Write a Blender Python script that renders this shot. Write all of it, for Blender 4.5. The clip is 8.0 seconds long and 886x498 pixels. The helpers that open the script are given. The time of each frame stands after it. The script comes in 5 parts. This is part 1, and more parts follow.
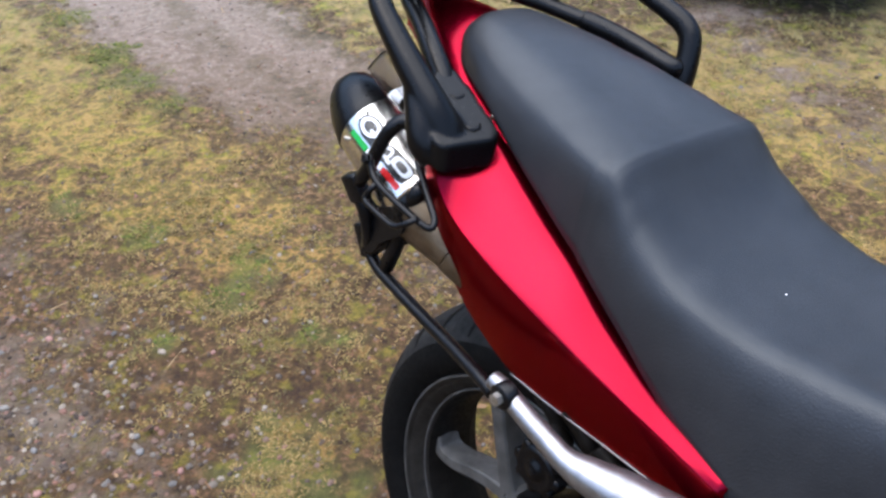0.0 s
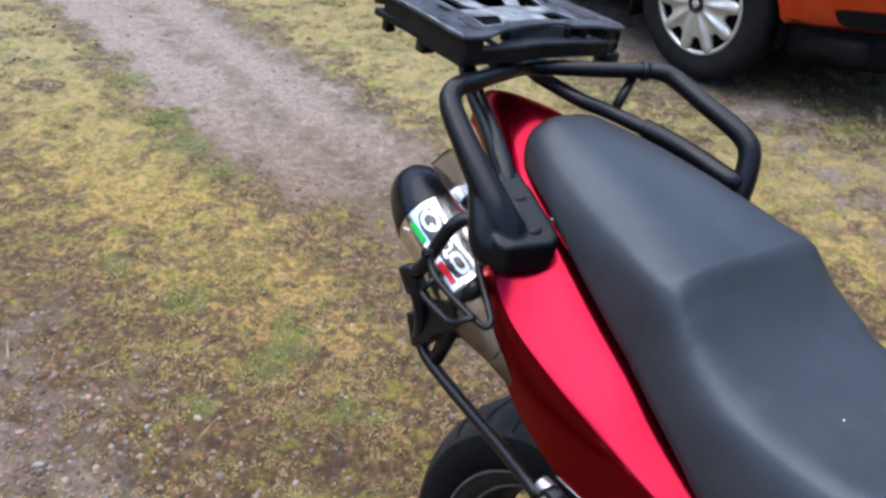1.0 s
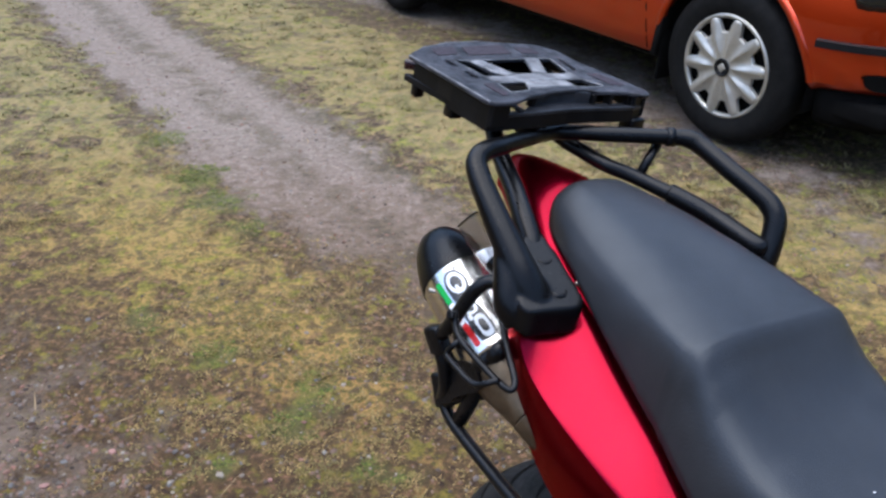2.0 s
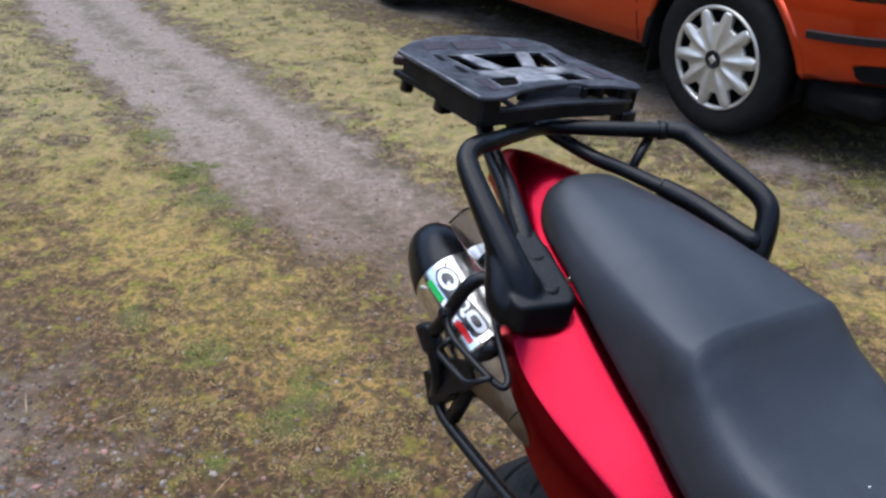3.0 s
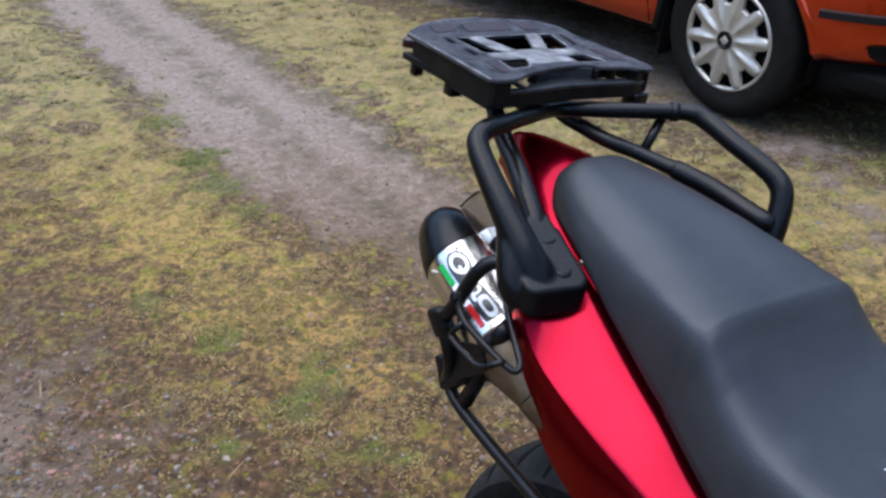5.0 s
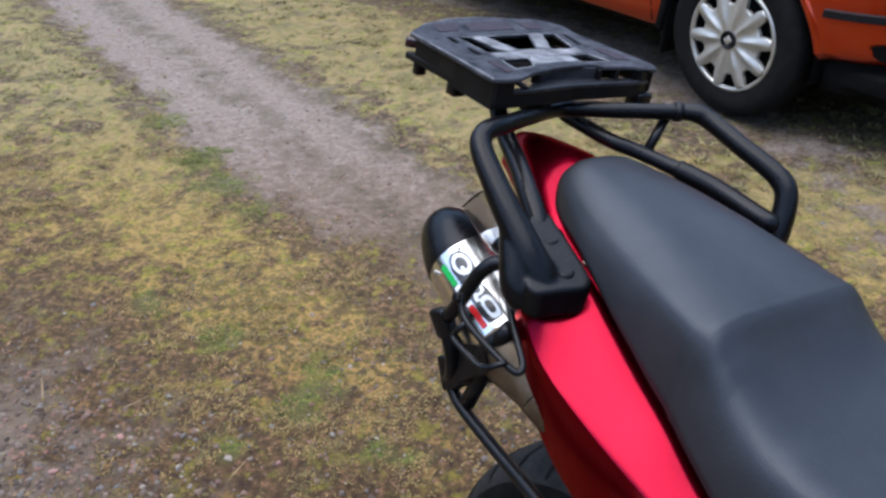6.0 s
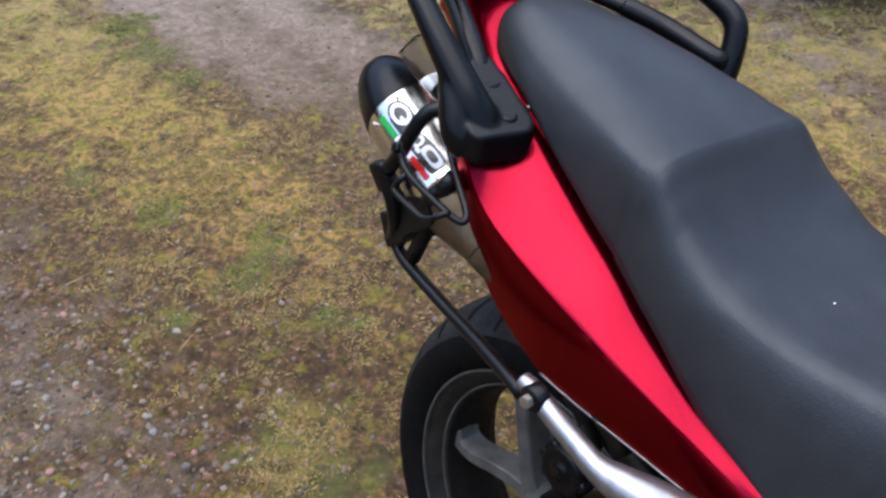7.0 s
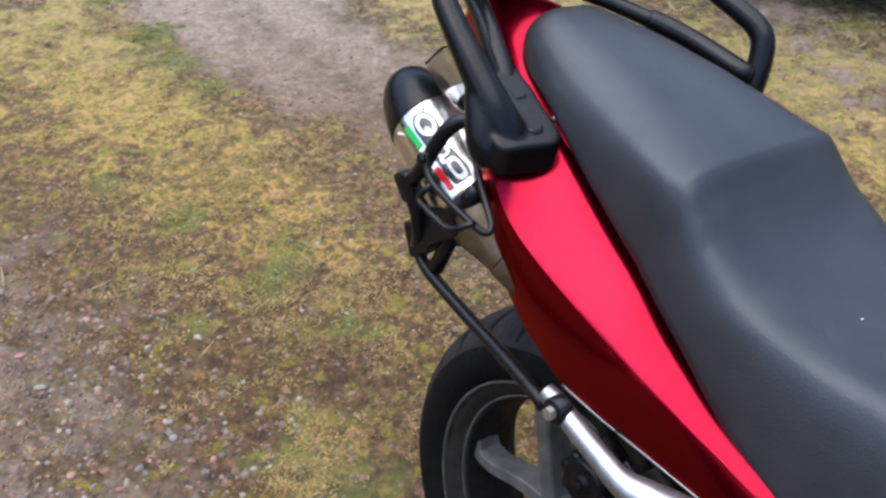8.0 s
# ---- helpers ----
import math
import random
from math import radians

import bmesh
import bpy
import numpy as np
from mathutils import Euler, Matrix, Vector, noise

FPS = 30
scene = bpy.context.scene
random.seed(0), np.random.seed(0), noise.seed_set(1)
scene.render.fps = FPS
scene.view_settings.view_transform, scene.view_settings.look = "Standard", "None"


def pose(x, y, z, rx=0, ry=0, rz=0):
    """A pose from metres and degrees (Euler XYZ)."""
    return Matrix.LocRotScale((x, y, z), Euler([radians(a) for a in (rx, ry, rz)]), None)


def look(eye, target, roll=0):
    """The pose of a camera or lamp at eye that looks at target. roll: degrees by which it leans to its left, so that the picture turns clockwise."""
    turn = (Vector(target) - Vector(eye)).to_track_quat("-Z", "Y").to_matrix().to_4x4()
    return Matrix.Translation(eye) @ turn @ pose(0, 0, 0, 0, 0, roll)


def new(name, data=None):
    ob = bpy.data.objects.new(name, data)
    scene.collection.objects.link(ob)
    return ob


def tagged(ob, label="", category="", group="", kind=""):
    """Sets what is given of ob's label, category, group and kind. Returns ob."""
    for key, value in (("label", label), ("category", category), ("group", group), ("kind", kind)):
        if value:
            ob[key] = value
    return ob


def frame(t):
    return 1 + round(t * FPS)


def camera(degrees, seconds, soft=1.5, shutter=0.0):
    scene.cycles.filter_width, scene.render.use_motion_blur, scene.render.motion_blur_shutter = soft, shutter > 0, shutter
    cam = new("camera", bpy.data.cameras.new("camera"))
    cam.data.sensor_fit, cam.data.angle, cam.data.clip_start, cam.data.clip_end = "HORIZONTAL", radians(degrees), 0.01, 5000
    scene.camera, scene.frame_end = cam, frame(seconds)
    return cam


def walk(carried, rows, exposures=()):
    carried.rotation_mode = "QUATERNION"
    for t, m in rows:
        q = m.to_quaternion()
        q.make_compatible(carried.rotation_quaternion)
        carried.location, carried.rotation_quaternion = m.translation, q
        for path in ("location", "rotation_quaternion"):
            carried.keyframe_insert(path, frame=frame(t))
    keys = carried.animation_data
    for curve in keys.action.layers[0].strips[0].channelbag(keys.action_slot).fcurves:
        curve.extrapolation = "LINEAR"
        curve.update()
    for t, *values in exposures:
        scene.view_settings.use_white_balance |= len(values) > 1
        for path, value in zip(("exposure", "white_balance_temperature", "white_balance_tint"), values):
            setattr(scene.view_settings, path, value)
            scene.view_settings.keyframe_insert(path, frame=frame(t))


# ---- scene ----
cam = camera(53.9, 8.0, soft=2.7, shutter=0.25)
PATH = [
    (0, (0.223, 0.056, 1.361), (0.046, 1.582, 0.079), -1.2),
    (0.5, (0.211, 0.06, 1.37), (0.002, 1.621, 0.138), -0.2),
    (1, (0.192, 0.06, 1.393), (-0.063, 1.672, 0.237), 0.9),
    (1.5, (0.188, 0.054, 1.408), (-0.145, 1.726, 0.363), 1.0),
    (2, (0.193, 0.056, 1.402), (-0.134, 1.728, 0.355), 0.5),
    (3.5, (0.193, 0.067, 1.399), (-0.11, 1.729, 0.33), 0.1),
    (4, (0.194, 0.067, 1.397), (-0.112, 1.721, 0.315), -0.4),
    (4.5, (0.193, 0.067, 1.397), (-0.127, 1.715, 0.31), -0.6),
    (6, (0.191, 0.072, 1.396), (-0.144, 1.715, 0.307), -0.6),
    (6.5, (0.195, 0.073, 1.376), (-0.075, 1.663, 0.193), -0.1),
    (7, (0.198, 0.09, 1.354), (0.001, 1.578, 0.032), -0.3),
    (7.5, (0.202, 0.086, 1.36), (0.022, 1.589, 0.053), -0.1),
    (8, (0.191, 0.088, 1.356), (-0.047, 1.585, 0.051), -0.6),
]
walk(cam, [(t, look(eye, target, roll)) for t, eye, target, roll in PATH],
     exposures=[(0.0, 1.92, 6450, 10), (0.5, 2.19, 6200, 10), (1.0, 2.02, 6180, 10), (2.0, 1.65, 6180, 10), (4.5, 1.65, 6180, 10),
                (6.0, 1.65, 6180, 10), (6.5, 1.64, 6320, 10), (7.0, 1.64, 6450, 10), (7.5, 1.90, 6450, 10), (8.0, 1.97, 6500, 10)])

# ---- light: an overcast winter day ----
world = bpy.data.worlds.new("overcast_sky")
scene.world = world
world.use_nodes = True
wn = world.node_tree
wn.nodes.clear()
w_out = wn.nodes.new("ShaderNodeOutputWorld")
w_bg = wn.nodes.new("ShaderNodeBackground")
w_sky = wn.nodes.new("ShaderNodeTexSky")
w_sky.sky_type = 'NISHITA'
w_sky.sun_disc = False
w_sky.sun_elevation = radians(70)
w_sky.sun_rotation = radians(245)
w_sky.air_density = 1.0
w_sky.dust_density = 1.2
w_sky.ozone_density = 1.0
w_bg.inputs[1].default_value = 0.135
wn.links.new(w_sky.outputs[0], w_bg.inputs[0])
wn.links.new(w_bg.outputs[0], w_out.inputs[0])

sun_data = bpy.data.lights.new("sun", "SUN")
sun_data.energy = 1.55
sun_data.angle = radians(86)
sun_data.color = (1.0, 0.99, 0.985)
sun = new("sun", sun_data)
sun.matrix_world = look((0, 0, 0), (0.10, -0.12, -1.0))


# ---- materials ----
def material(name):
    m = bpy.data.materials.new(name)
    m.use_nodes = True
    nt = m.node_tree
    return m, nt, nt.nodes["Principled BSDF"]


def noise_node(nt, scale, detail=4.0, rough=0.55, coord="Object"):
    tc = nt.nodes.new("ShaderNodeTexCoord")
    n = nt.nodes.new("ShaderNodeTexNoise")
    n.inputs["Scale"].default_value = scale
    n.inputs["Detail"].default_value = detail
    n.inputs["Roughness"].default_value = rough
    nt.links.new(tc.outputs[coord], n.inputs["Vector"])
    return n


def ramp(nt, src, stops):
    r = nt.nodes.new("ShaderNodeValToRGB")
    els = r.color_ramp.elements
    while len(els) < len(stops):
        els.new(0.5)
    for e, (p, c) in zip(els, stops):
        e.position = p
        e.color = (*c, 1) if len(c) == 3 else c
    nt.links.new(src, r.inputs[0])
    return r


def bump_node(nt, bsdf, src, strength, distance):
    b = nt.nodes.new("ShaderNodeBump")
    b.inputs["Strength"].default_value = strength
    b.inputs["Distance"].default_value = distance
    nt.links.new(src, b.inputs["Height"])
    nt.links.new(b.outputs[0], bsdf.inputs["Normal"])
    return b


def surface(name, c1, c2, scale=30, rough=(0.4, 0.6), metal=0.0, coat=0.0, bump=(0.0, 0.001, 400), spec=0.5):
    """A surface of two close colours mixed by noise, with uneven gloss and fine grain."""
    m, nt, b = material(name)
    n = noise_node(nt, scale)
    col = ramp(nt, n.outputs[0], [(0.3, c1), (0.7, c2)])
    nt.links.new(col.outputs[0], b.inputs["Base Color"])
    n2 = noise_node(nt, scale * 3.3, 6)
    mr = nt.nodes.new("ShaderNodeMapRange")
    mr.inputs["To Min"].default_value, mr.inputs["To Max"].default_value = rough
    mr.inputs["From Min"].default_value, mr.inputs["From Max"].default_value = 0.3, 0.7
    nt.links.new(n2.outputs[0], mr.inputs[0])
    nt.links.new(mr.outputs[0], b.inputs["Roughness"])
    b.inputs["Metallic"].default_value = metal
    b.inputs["Coat Weight"].default_value = coat
    b.inputs["Coat Roughness"].default_value = 0.04
    b.inputs["Specular IOR Level"].default_value = spec
    if bump[0]:
        n3 = noise_node(nt, bump[2], 3)
        bump_node(nt, b, n3.outputs[0], bump[0], bump[1])
    return m


M_RED = surface("red_metallic_paint", (0.205, 0.0024, 0.0135), (0.245, 0.0030, 0.017), 700, (0.24, 0.30), 0.94, 0.09)
M_RED.node_tree.nodes["Principled BSDF"].inputs["Specular Tint"].default_value = (0.9, 0.01, 0.08, 1)
M_SEAT = surface("black_vinyl", (0.0155, 0.0160, 0.0178), (0.0225, 0.0230, 0.0255), 25, (0.36, 0.44), 0, 0, (0.5, 0.0008, 500), 0.385)
M_SEAT.node_tree.nodes["Principled BSDF"].inputs["Specular Tint"].default_value = (0.81, 0.905, 1.0, 1)
M_BLACK = surface("satin_black_plastic", (0.0016, 0.0016, 0.0020), (0.0036, 0.0036, 0.0042), 40, (0.26, 0.34), 0, 0, (0.12, 0.0005, 900), 0.20)
M_BLACK_STEEL = surface("black_powder_coat", (0.003, 0.003, 0.0035), (0.005, 0.005, 0.0056), 60, (0.26, 0.34), 0, 0, (0.08, 0.0004, 700), 0.22)
M_WORN = surface("worn_grey_black_plastic", (0.004, 0.004, 0.005), (0.058, 0.059, 0.068), 34, (0.30, 0.58), 0, 0, (0.3, 0.0006, 400), 0.16)
M_MUFFLER = surface("polished_steel", (0.66, 0.64, 0.60), (0.76, 0.74, 0.70), 18, (0.19, 0.27), 1.0)
M_CONE = surface("heat_stained_steel", (0.105, 0.075, 0.046), (0.19, 0.140, 0.088), 60, (0.4, 0.55), 0.8)
M_ALU = surface("brushed_aluminium", (0.24, 0.24, 0.25), (0.35, 0.35, 0.36), 60, (0.32, 0.44), 0.9)
M_RIM = surface("grey_painted_alloy", (0.040, 0.039, 0.037), (0.10, 0.097, 0.092), 28, (0.42, 0.7), 0.3, 0, (0.3, 0.0008, 160))
M_RIM_DARK = surface("dark_brown_grey_alloy", (0.008, 0.0072, 0.0062), (0.024, 0.022, 0.019), 40, (0.45, 0.65), 0.3, 0, (0.2, 0.0008, 160), 0.3)
M_TREAD = surface("dusty_tread_rubber", (0.007, 0.007, 0.007), (0.020, 0.0195, 0.019), 40, (0.6, 0.85), 0, 0, (0.3, 0.0008, 300), 0.2)
M_RUBBER = surface("tyre_rubber", (0.003, 0.003, 0.003), (0.006, 0.0058, 0.0055), 50, (0.6, 0.85), 0, 0, (0.3, 0.0008, 300), 0.07)
M_CAR_TYRE = surface("dusty_car_tyre_rubber", (0.005, 0.005, 0.005), (0.011, 0.0105, 0.010), 30, (0.6, 0.85), 0, 0, (0.3, 0.0008, 300), 0.10)
M_DARK = surface("dark_greasy_metal", (0.003, 0.0028, 0.0026), (0.009, 0.008, 0.007), 60, (0.45, 0.7), 0.1, 0, (0, 0, 0), 0.12)
M_UNDER_PLATE = surface("matt_black_plastic", (0.002, 0.002, 0.0024), (0.005, 0.005, 0.006), 40, (0.4, 0.5), 0, 0, (0.1, 0.0004, 500), 0.14)
M_STEEL = surface("zinc_plated_steel", (0.35, 0.33, 0.29), (0.5, 0.48, 0.43), 120, (0.3, 0.5), 0.9)
M_GREEN = surface("green_decal", (0.01, 0.30, 0.05), (0.012, 0.34, 0.06), 60, (0.25, 0.35))
M_WHITE = surface("white_decal", (0.72, 0.72, 0.72), (0.8, 0.8, 0.8), 60, (0.25, 0.35))
M_DECAL_WHITE = surface("pale_decal_print", (0.62, 0.64, 0.66), (0.72, 0.73, 0.74), 90, (0.3, 0.4))
M_DECAL_RED = surface("red_decal", (0.55, 0.012, 0.012), (0.62, 0.016, 0.016), 60, (0.25, 0.35))
M_DECAL_BLACK = surface("black_decal", (0.008, 0.008, 0.009), (0.012, 0.012, 0.013), 60, (0.25, 0.35))
M_REFLECTOR = surface("dark_red_reflector", (0.016, 0.003, 0.005), (0.022, 0.004, 0.006), 90, (0.2, 0.35))
M_ORANGE = surface("orange_car_paint", (0.485, 0.037, 0.003), (0.545, 0.045, 0.004), 500, (0.30, 0.38), 0.88, 0.8)
M_CAR_BLACK = surface("grey_black_bumper_plastic", (0.005, 0.005, 0.006), (0.010, 0.010, 0.011), 50, (0.45, 0.6), 0, 0, (0, 0, 0), 0.2)
M_HUBCAP = surface("silver_hubcap_plastic", (0.40, 0.38, 0.335), (0.50, 0.475, 0.42), 30, (0.28, 0.45), 0.6)
M_UNDER = surface("underbody_black", (0.004, 0.0038, 0.0036), (0.008, 0.0075, 0.007), 20, (0.8, 0.95), 0, 0, (0, 0, 0), 0.06)
# the plate's black plastic with its lit look put into a greyer colour
M_LEDGE_LIT = surface("lit_grey_plate_plastic", (0.006, 0.0065, 0.008), (0.030, 0.032, 0.038), 40, (0.30, 0.45), 0, 0, (0.2, 0.0005, 400), 0.3)
M_PAD = surface("purple_brown_rubber", (0.012, 0.007, 0.010), (0.030, 0.018, 0.024), 60, (0.5, 0.7), 0, 0, (0.2, 0.0005, 300), 0.3)
M_SCUFF = surface("white_scuffed_plastic", (0.020, 0.020, 0.023), (0.25, 0.25, 0.255), 38, (0.4, 0.6), 0, 0, (0.3, 0.0006, 300), 0.2)


M_SKY_BLOCK = surface("sky_block_dark", (0.018, 0.016, 0.012), (0.045, 0.040, 0.028), 1.2, (0.85, 0.95), 0, 0, (0.8, 0.2, 3), 0.1)


def glass(name, tint, rough=0.03, ior=1.45):
    m, nt, b = material(name)
    b.inputs["Base Color"].default_value = (*tint, 1)
    b.inputs["Transmission Weight"].default_value = 1.0
    b.inputs["Roughness"].default_value = rough
    b.inputs["IOR"].default_value = ior
    return m


M_CLEAR = glass("clear_lens_plastic", (0.80, 0.80, 0.80), 0.16, 1.12)
M_CAR_GLASS = surface("dark_car_window_glass", (0.012, 0.014, 0.016), (0.016, 0.018, 0.02), 5, (0.03, 0.06))


TURF = [(0.36, (0.090, 0.076, 0.038)), (0.42, (0.110, 0.092, 0.044)), (0.455, (0.122, 0.112, 0.040)), (0.50, (0.185, 0.142, 0.062)),
        (0.545, (0.160, 0.130, 0.054)), (0.58, (0.118, 0.112, 0.040)), (0.64, (0.110, 0.090, 0.046))]


def ground_material():
    m, nt, b = material("mossy_grass_and_gravel")
    L = nt.links.new
    geo = nt.nodes.new("ShaderNodeNewGeometry")

    def nz(scale, detail=5.0, rough=0.6):
        n = nt.nodes.new("ShaderNodeTexNoise")
        n.inputs["Scale"].default_value = scale
        n.inputs["Detail"].default_value = detail
        n.inputs["Roughness"].default_value = rough
        L(geo.outputs["Position"], n.inputs["Vector"])
        return n

    def mix(fac, a, c):
        x = nt.nodes.new("ShaderNodeMix")
        x.data_type = 'RGBA'
        L(fac, x.inputs[0])
        L(a, x.inputs[6])
        L(c, x.inputs[7])
        return x.outputs[2]

    grass = ramp(nt, nz(5.5, 8, 0.7).outputs[0], TURF)
    fine = ramp(nt, nz(26.0, 6, 0.60).outputs[0], [(0.36, (0.018, 0.013, 0.008)), (0.425, (0.066, 0.043, 0.026)), (0.455, (0.050, 0.056, 0.012)), (0.495, (0.150, 0.112, 0.034)),
                                                    (0.53, (0.24, 0.172, 0.074)), (0.565, (0.160, 0.098, 0.044)), (0.60, (0.060, 0.074, 0.014)), (0.66, (0.040, 0.028, 0.018))])
    # clumps read singly in the near turf and melt together farther off
    half = nt.nodes.new("ShaderNodeMapRange")
    half.inputs["From Min"].default_value, half.inputs["From Max"].default_value = 1.6, 2.8
    half.inputs["To Min"].default_value, half.inputs["To Max"].default_value = 0.80, 0.20
    spot = nt.nodes.new("ShaderNodeSeparateXYZ")
    L(geo.outputs["Position"], spot.inputs[0])
    L(spot.outputs[1], half.inputs[0])
    grass = mix(half.outputs[0], grass.outputs[0], fine.outputs[0])
    # bare brown soil and olive moss break the turf up
    bare = nt.nodes.new("ShaderNodeAttribute")
    bare.attribute_name = "soil"
    bare_add = nt.nodes.new("ShaderNodeMath")
    bare_add.operation = 'MULTIPLY_ADD'
    bare_add.inputs[1].default_value = 0.38
    L(bare.outputs["Fac"], bare_add.inputs[0])
    L(nz(9.0, 8, 0.66).outputs[0], bare_add.inputs[2])
    soil_shade_m = ramp(nt, bare_add.outputs[0], [(0.58, (0, 0, 0)), (0.66, (0.92, 0.92, 0.92))])
    brown = ramp(nt, nz(50.0, 5, 0.7).outputs[0], [(0.35, (0.016, 0.009, 0.007)), (0.46, (0.038, 0.025, 0.016)), (0.53, (0.058, 0.044, 0.020)), (0.60, (0.105, 0.068, 0.046)), (0.70, (0.19, 0.120, 0.090))])
    grass = mix(soil_shade_m.outputs[0], grass, brown.outputs[0])
    olive_m = ramp(nt, nz(17.0, 6, 0.66).outputs[0], [(0.53, (0, 0, 0)), (0.61, (0.75, 0.75, 0.75))])
    olive = ramp(nt, nz(70.0, 4).outputs[0], [(0.35, (0.036, 0.044, 0.008)), (0.5, (0.105, 0.112, 0.020)), (0.65, (0.185, 0.175, 0.036))])
    grass = mix(olive_m.outputs[0], grass, olive.outputs[0])
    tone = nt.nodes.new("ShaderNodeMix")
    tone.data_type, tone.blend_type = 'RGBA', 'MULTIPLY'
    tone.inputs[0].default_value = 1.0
    pale = nt.nodes.new("ShaderNodeMapRange")  # redder, darker turf near; haze painted in as a paler, bluer tone far off
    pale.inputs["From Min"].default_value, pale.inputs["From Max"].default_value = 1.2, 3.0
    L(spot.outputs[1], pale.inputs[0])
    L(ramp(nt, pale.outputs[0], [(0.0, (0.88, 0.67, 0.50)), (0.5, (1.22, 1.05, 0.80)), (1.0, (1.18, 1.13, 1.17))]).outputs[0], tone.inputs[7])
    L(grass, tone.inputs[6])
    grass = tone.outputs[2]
    # gravel: soil between small stones of many tints
    vor = nt.nodes.new("ShaderNodeTexVoronoi")
    vor.inputs["Scale"].default_value = 95.0
    L(geo.outputs["Position"], vor.inputs["Vector"])
    sep = nt.nodes.new("ShaderNodeSeparateColor")
    L(vor.outputs["Color"], sep.inputs[0])
    stone = ramp(nt, sep.outputs[0], [(0.0, (0.158, 0.126, 0.105)), (0.4, (0.182, 0.147, 0.124)), (0.7, (0.206, 0.160, 0.134)), (1.0, (0.222, 0.192, 0.166))])
    soil = ramp(nt, nz(30.0, 6, 0.7).outputs[0], [(0.3, (0.135, 0.104, 0.084)), (0.7, (0.184, 0.146, 0.120))])
    sm = ramp(nt, nz(45.0, 3).outputs[0], [(0.42, (0, 0, 0)), (0.58, (1, 1, 1))])
    gravel = mix(sm.outputs[0], soil.outputs[0], stone.outputs[0])
    # thin moss and grass creep between the stones of the near track
    sepp = nt.nodes.new("ShaderNodeSeparateXYZ")
    L(geo.outputs["Position"], sepp.inputs[0])
    creep = nt.nodes.new("ShaderNodeMapRange")
    creep.inputs["From Min"].default_value, creep.inputs["From Max"].default_value = 2.9, 1.7
    creep.inputs["To Min"].default_value, creep.inputs["To Max"].default_value = 0.0, 0.23
    L(sepp.outputs[1], creep.inputs[0])
    creep_n = nt.nodes.new("ShaderNodeMath")
    L(creep.outputs[0], creep_n.inputs[0])
    L(nz(26.0, 8, 0.72).outputs[0], creep_n.inputs[1])
    creep_m = ramp(nt, creep_n.outputs[0], [(0.52, (0, 0, 0)), (0.68, (0.55, 0.55, 0.55))])
    creep_c = ramp(nt, nz(40.0, 6, 0.7).outputs[0], [(0.34, (0.024, 0.016, 0.010)), (0.44, (0.062, 0.042, 0.026)), (0.52, (0.060, 0.054, 0.018)), (0.58, (0.105, 0.072, 0.048)), (0.68, (0.15, 0.105, 0.06))])
    gravel = mix(creep_m.outputs[0], gravel, creep_c.outputs[0])
    at = nt.nodes.new("ShaderNodeAttribute")
    at.attribute_name = "gravel"
    edge = nt.nodes.new("ShaderNodeMath")
    edge.operation = 'MULTIPLY_ADD'
    edge.inputs[1].default_value = 3.2
    edge.inputs[2].default_value = -1.6
    L(nz(6.0, 10, 0.80).outputs[0], edge.inputs[0])
    add = nt.nodes.new("ShaderNodeMath")
    L(at.outputs["Fac"], add.inputs[0])
    L(edge.outputs[0], add.inputs[1])
    rut = nt.nodes.new("ShaderNodeAttribute")
    rut.attribute_name = "rut"
    rut_c = ramp(nt, nz(34.0, 7, 0.72).outputs[0], [(0.38, (0.048, 0.040, 0.026)), (0.52, (0.085, 0.070, 0.045)), (0.64, (0.14, 0.108, 0.075))])
    rut_m = nt.nodes.new("ShaderNodeMath")
    rut_m.operation = 'MULTIPLY'
    L(rut.outputs["Fac"], rut_m.inputs[0])
    L(ramp(nt, nz(8.0, 9, 0.75).outputs[0], [(0.42, (0, 0, 0)), (0.56, (1, 1, 1))]).outputs[0], rut_m.inputs[1])
    gravel = mix(rut_m.outputs[0], gravel, rut_c.outputs[0])
    brownish = nt.nodes.new("ShaderNodeMix")  # gravel browner and darker near; its greyer far end has haze in the colour
    brownish.data_type, brownish.blend_type = 'RGBA', 'MULTIPLY'
    brownish.inputs[0].default_value = 1.0
    L(gravel, brownish.inputs[6])
    L(ramp(nt, pale.outputs[0], [(0.0, (0.78, 0.71, 0.66)), (0.50, (0.74, 0.655, 0.575)), (0.80, (0.86, 0.81, 0.77)), (1.0, (0.93, 0.93, 0.92))]).outputs[0], brownish.inputs[7])
    gravel = brownish.outputs[2]
    msk = ramp(nt, add.outputs[0], [(0.34, (0, 0, 0)), (0.72, (1, 1, 1))])
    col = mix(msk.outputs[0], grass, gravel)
    moss_at = nt.nodes.new("ShaderNodeAttribute")
    moss_at.attribute_name = "moss"
    mossy = ramp(nt, nz(60, 4).outputs[0], [(0.3, (0.044, 0.054, 0.012)), (0.7, (0.100, 0.108, 0.026))])
    col = mix(moss_at.outputs["Fac"], col, mossy.outputs[0])
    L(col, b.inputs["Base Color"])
    b.inputs["Roughness"].default_value = 0.85
    b.inputs["Specular IOR Level"].default_value = 0.25
    bh = nt.nodes.new("ShaderNodeMath")
    L(nz(140, 5, 0.7).outputs[0], bh.inputs[0])
    L(vor.outputs["Distance"], bh.inputs[1])
    calm = nt.nodes.new("ShaderNodeMapRange")
    calm.inputs["To Min"].default_value, calm.inputs["To Max"].default_value = 1.0, 0.25
    L(msk.outputs[0], calm.inputs[0])
    relief = nt.nodes.new("ShaderNodeMath")
    relief.operation = 'MULTIPLY'
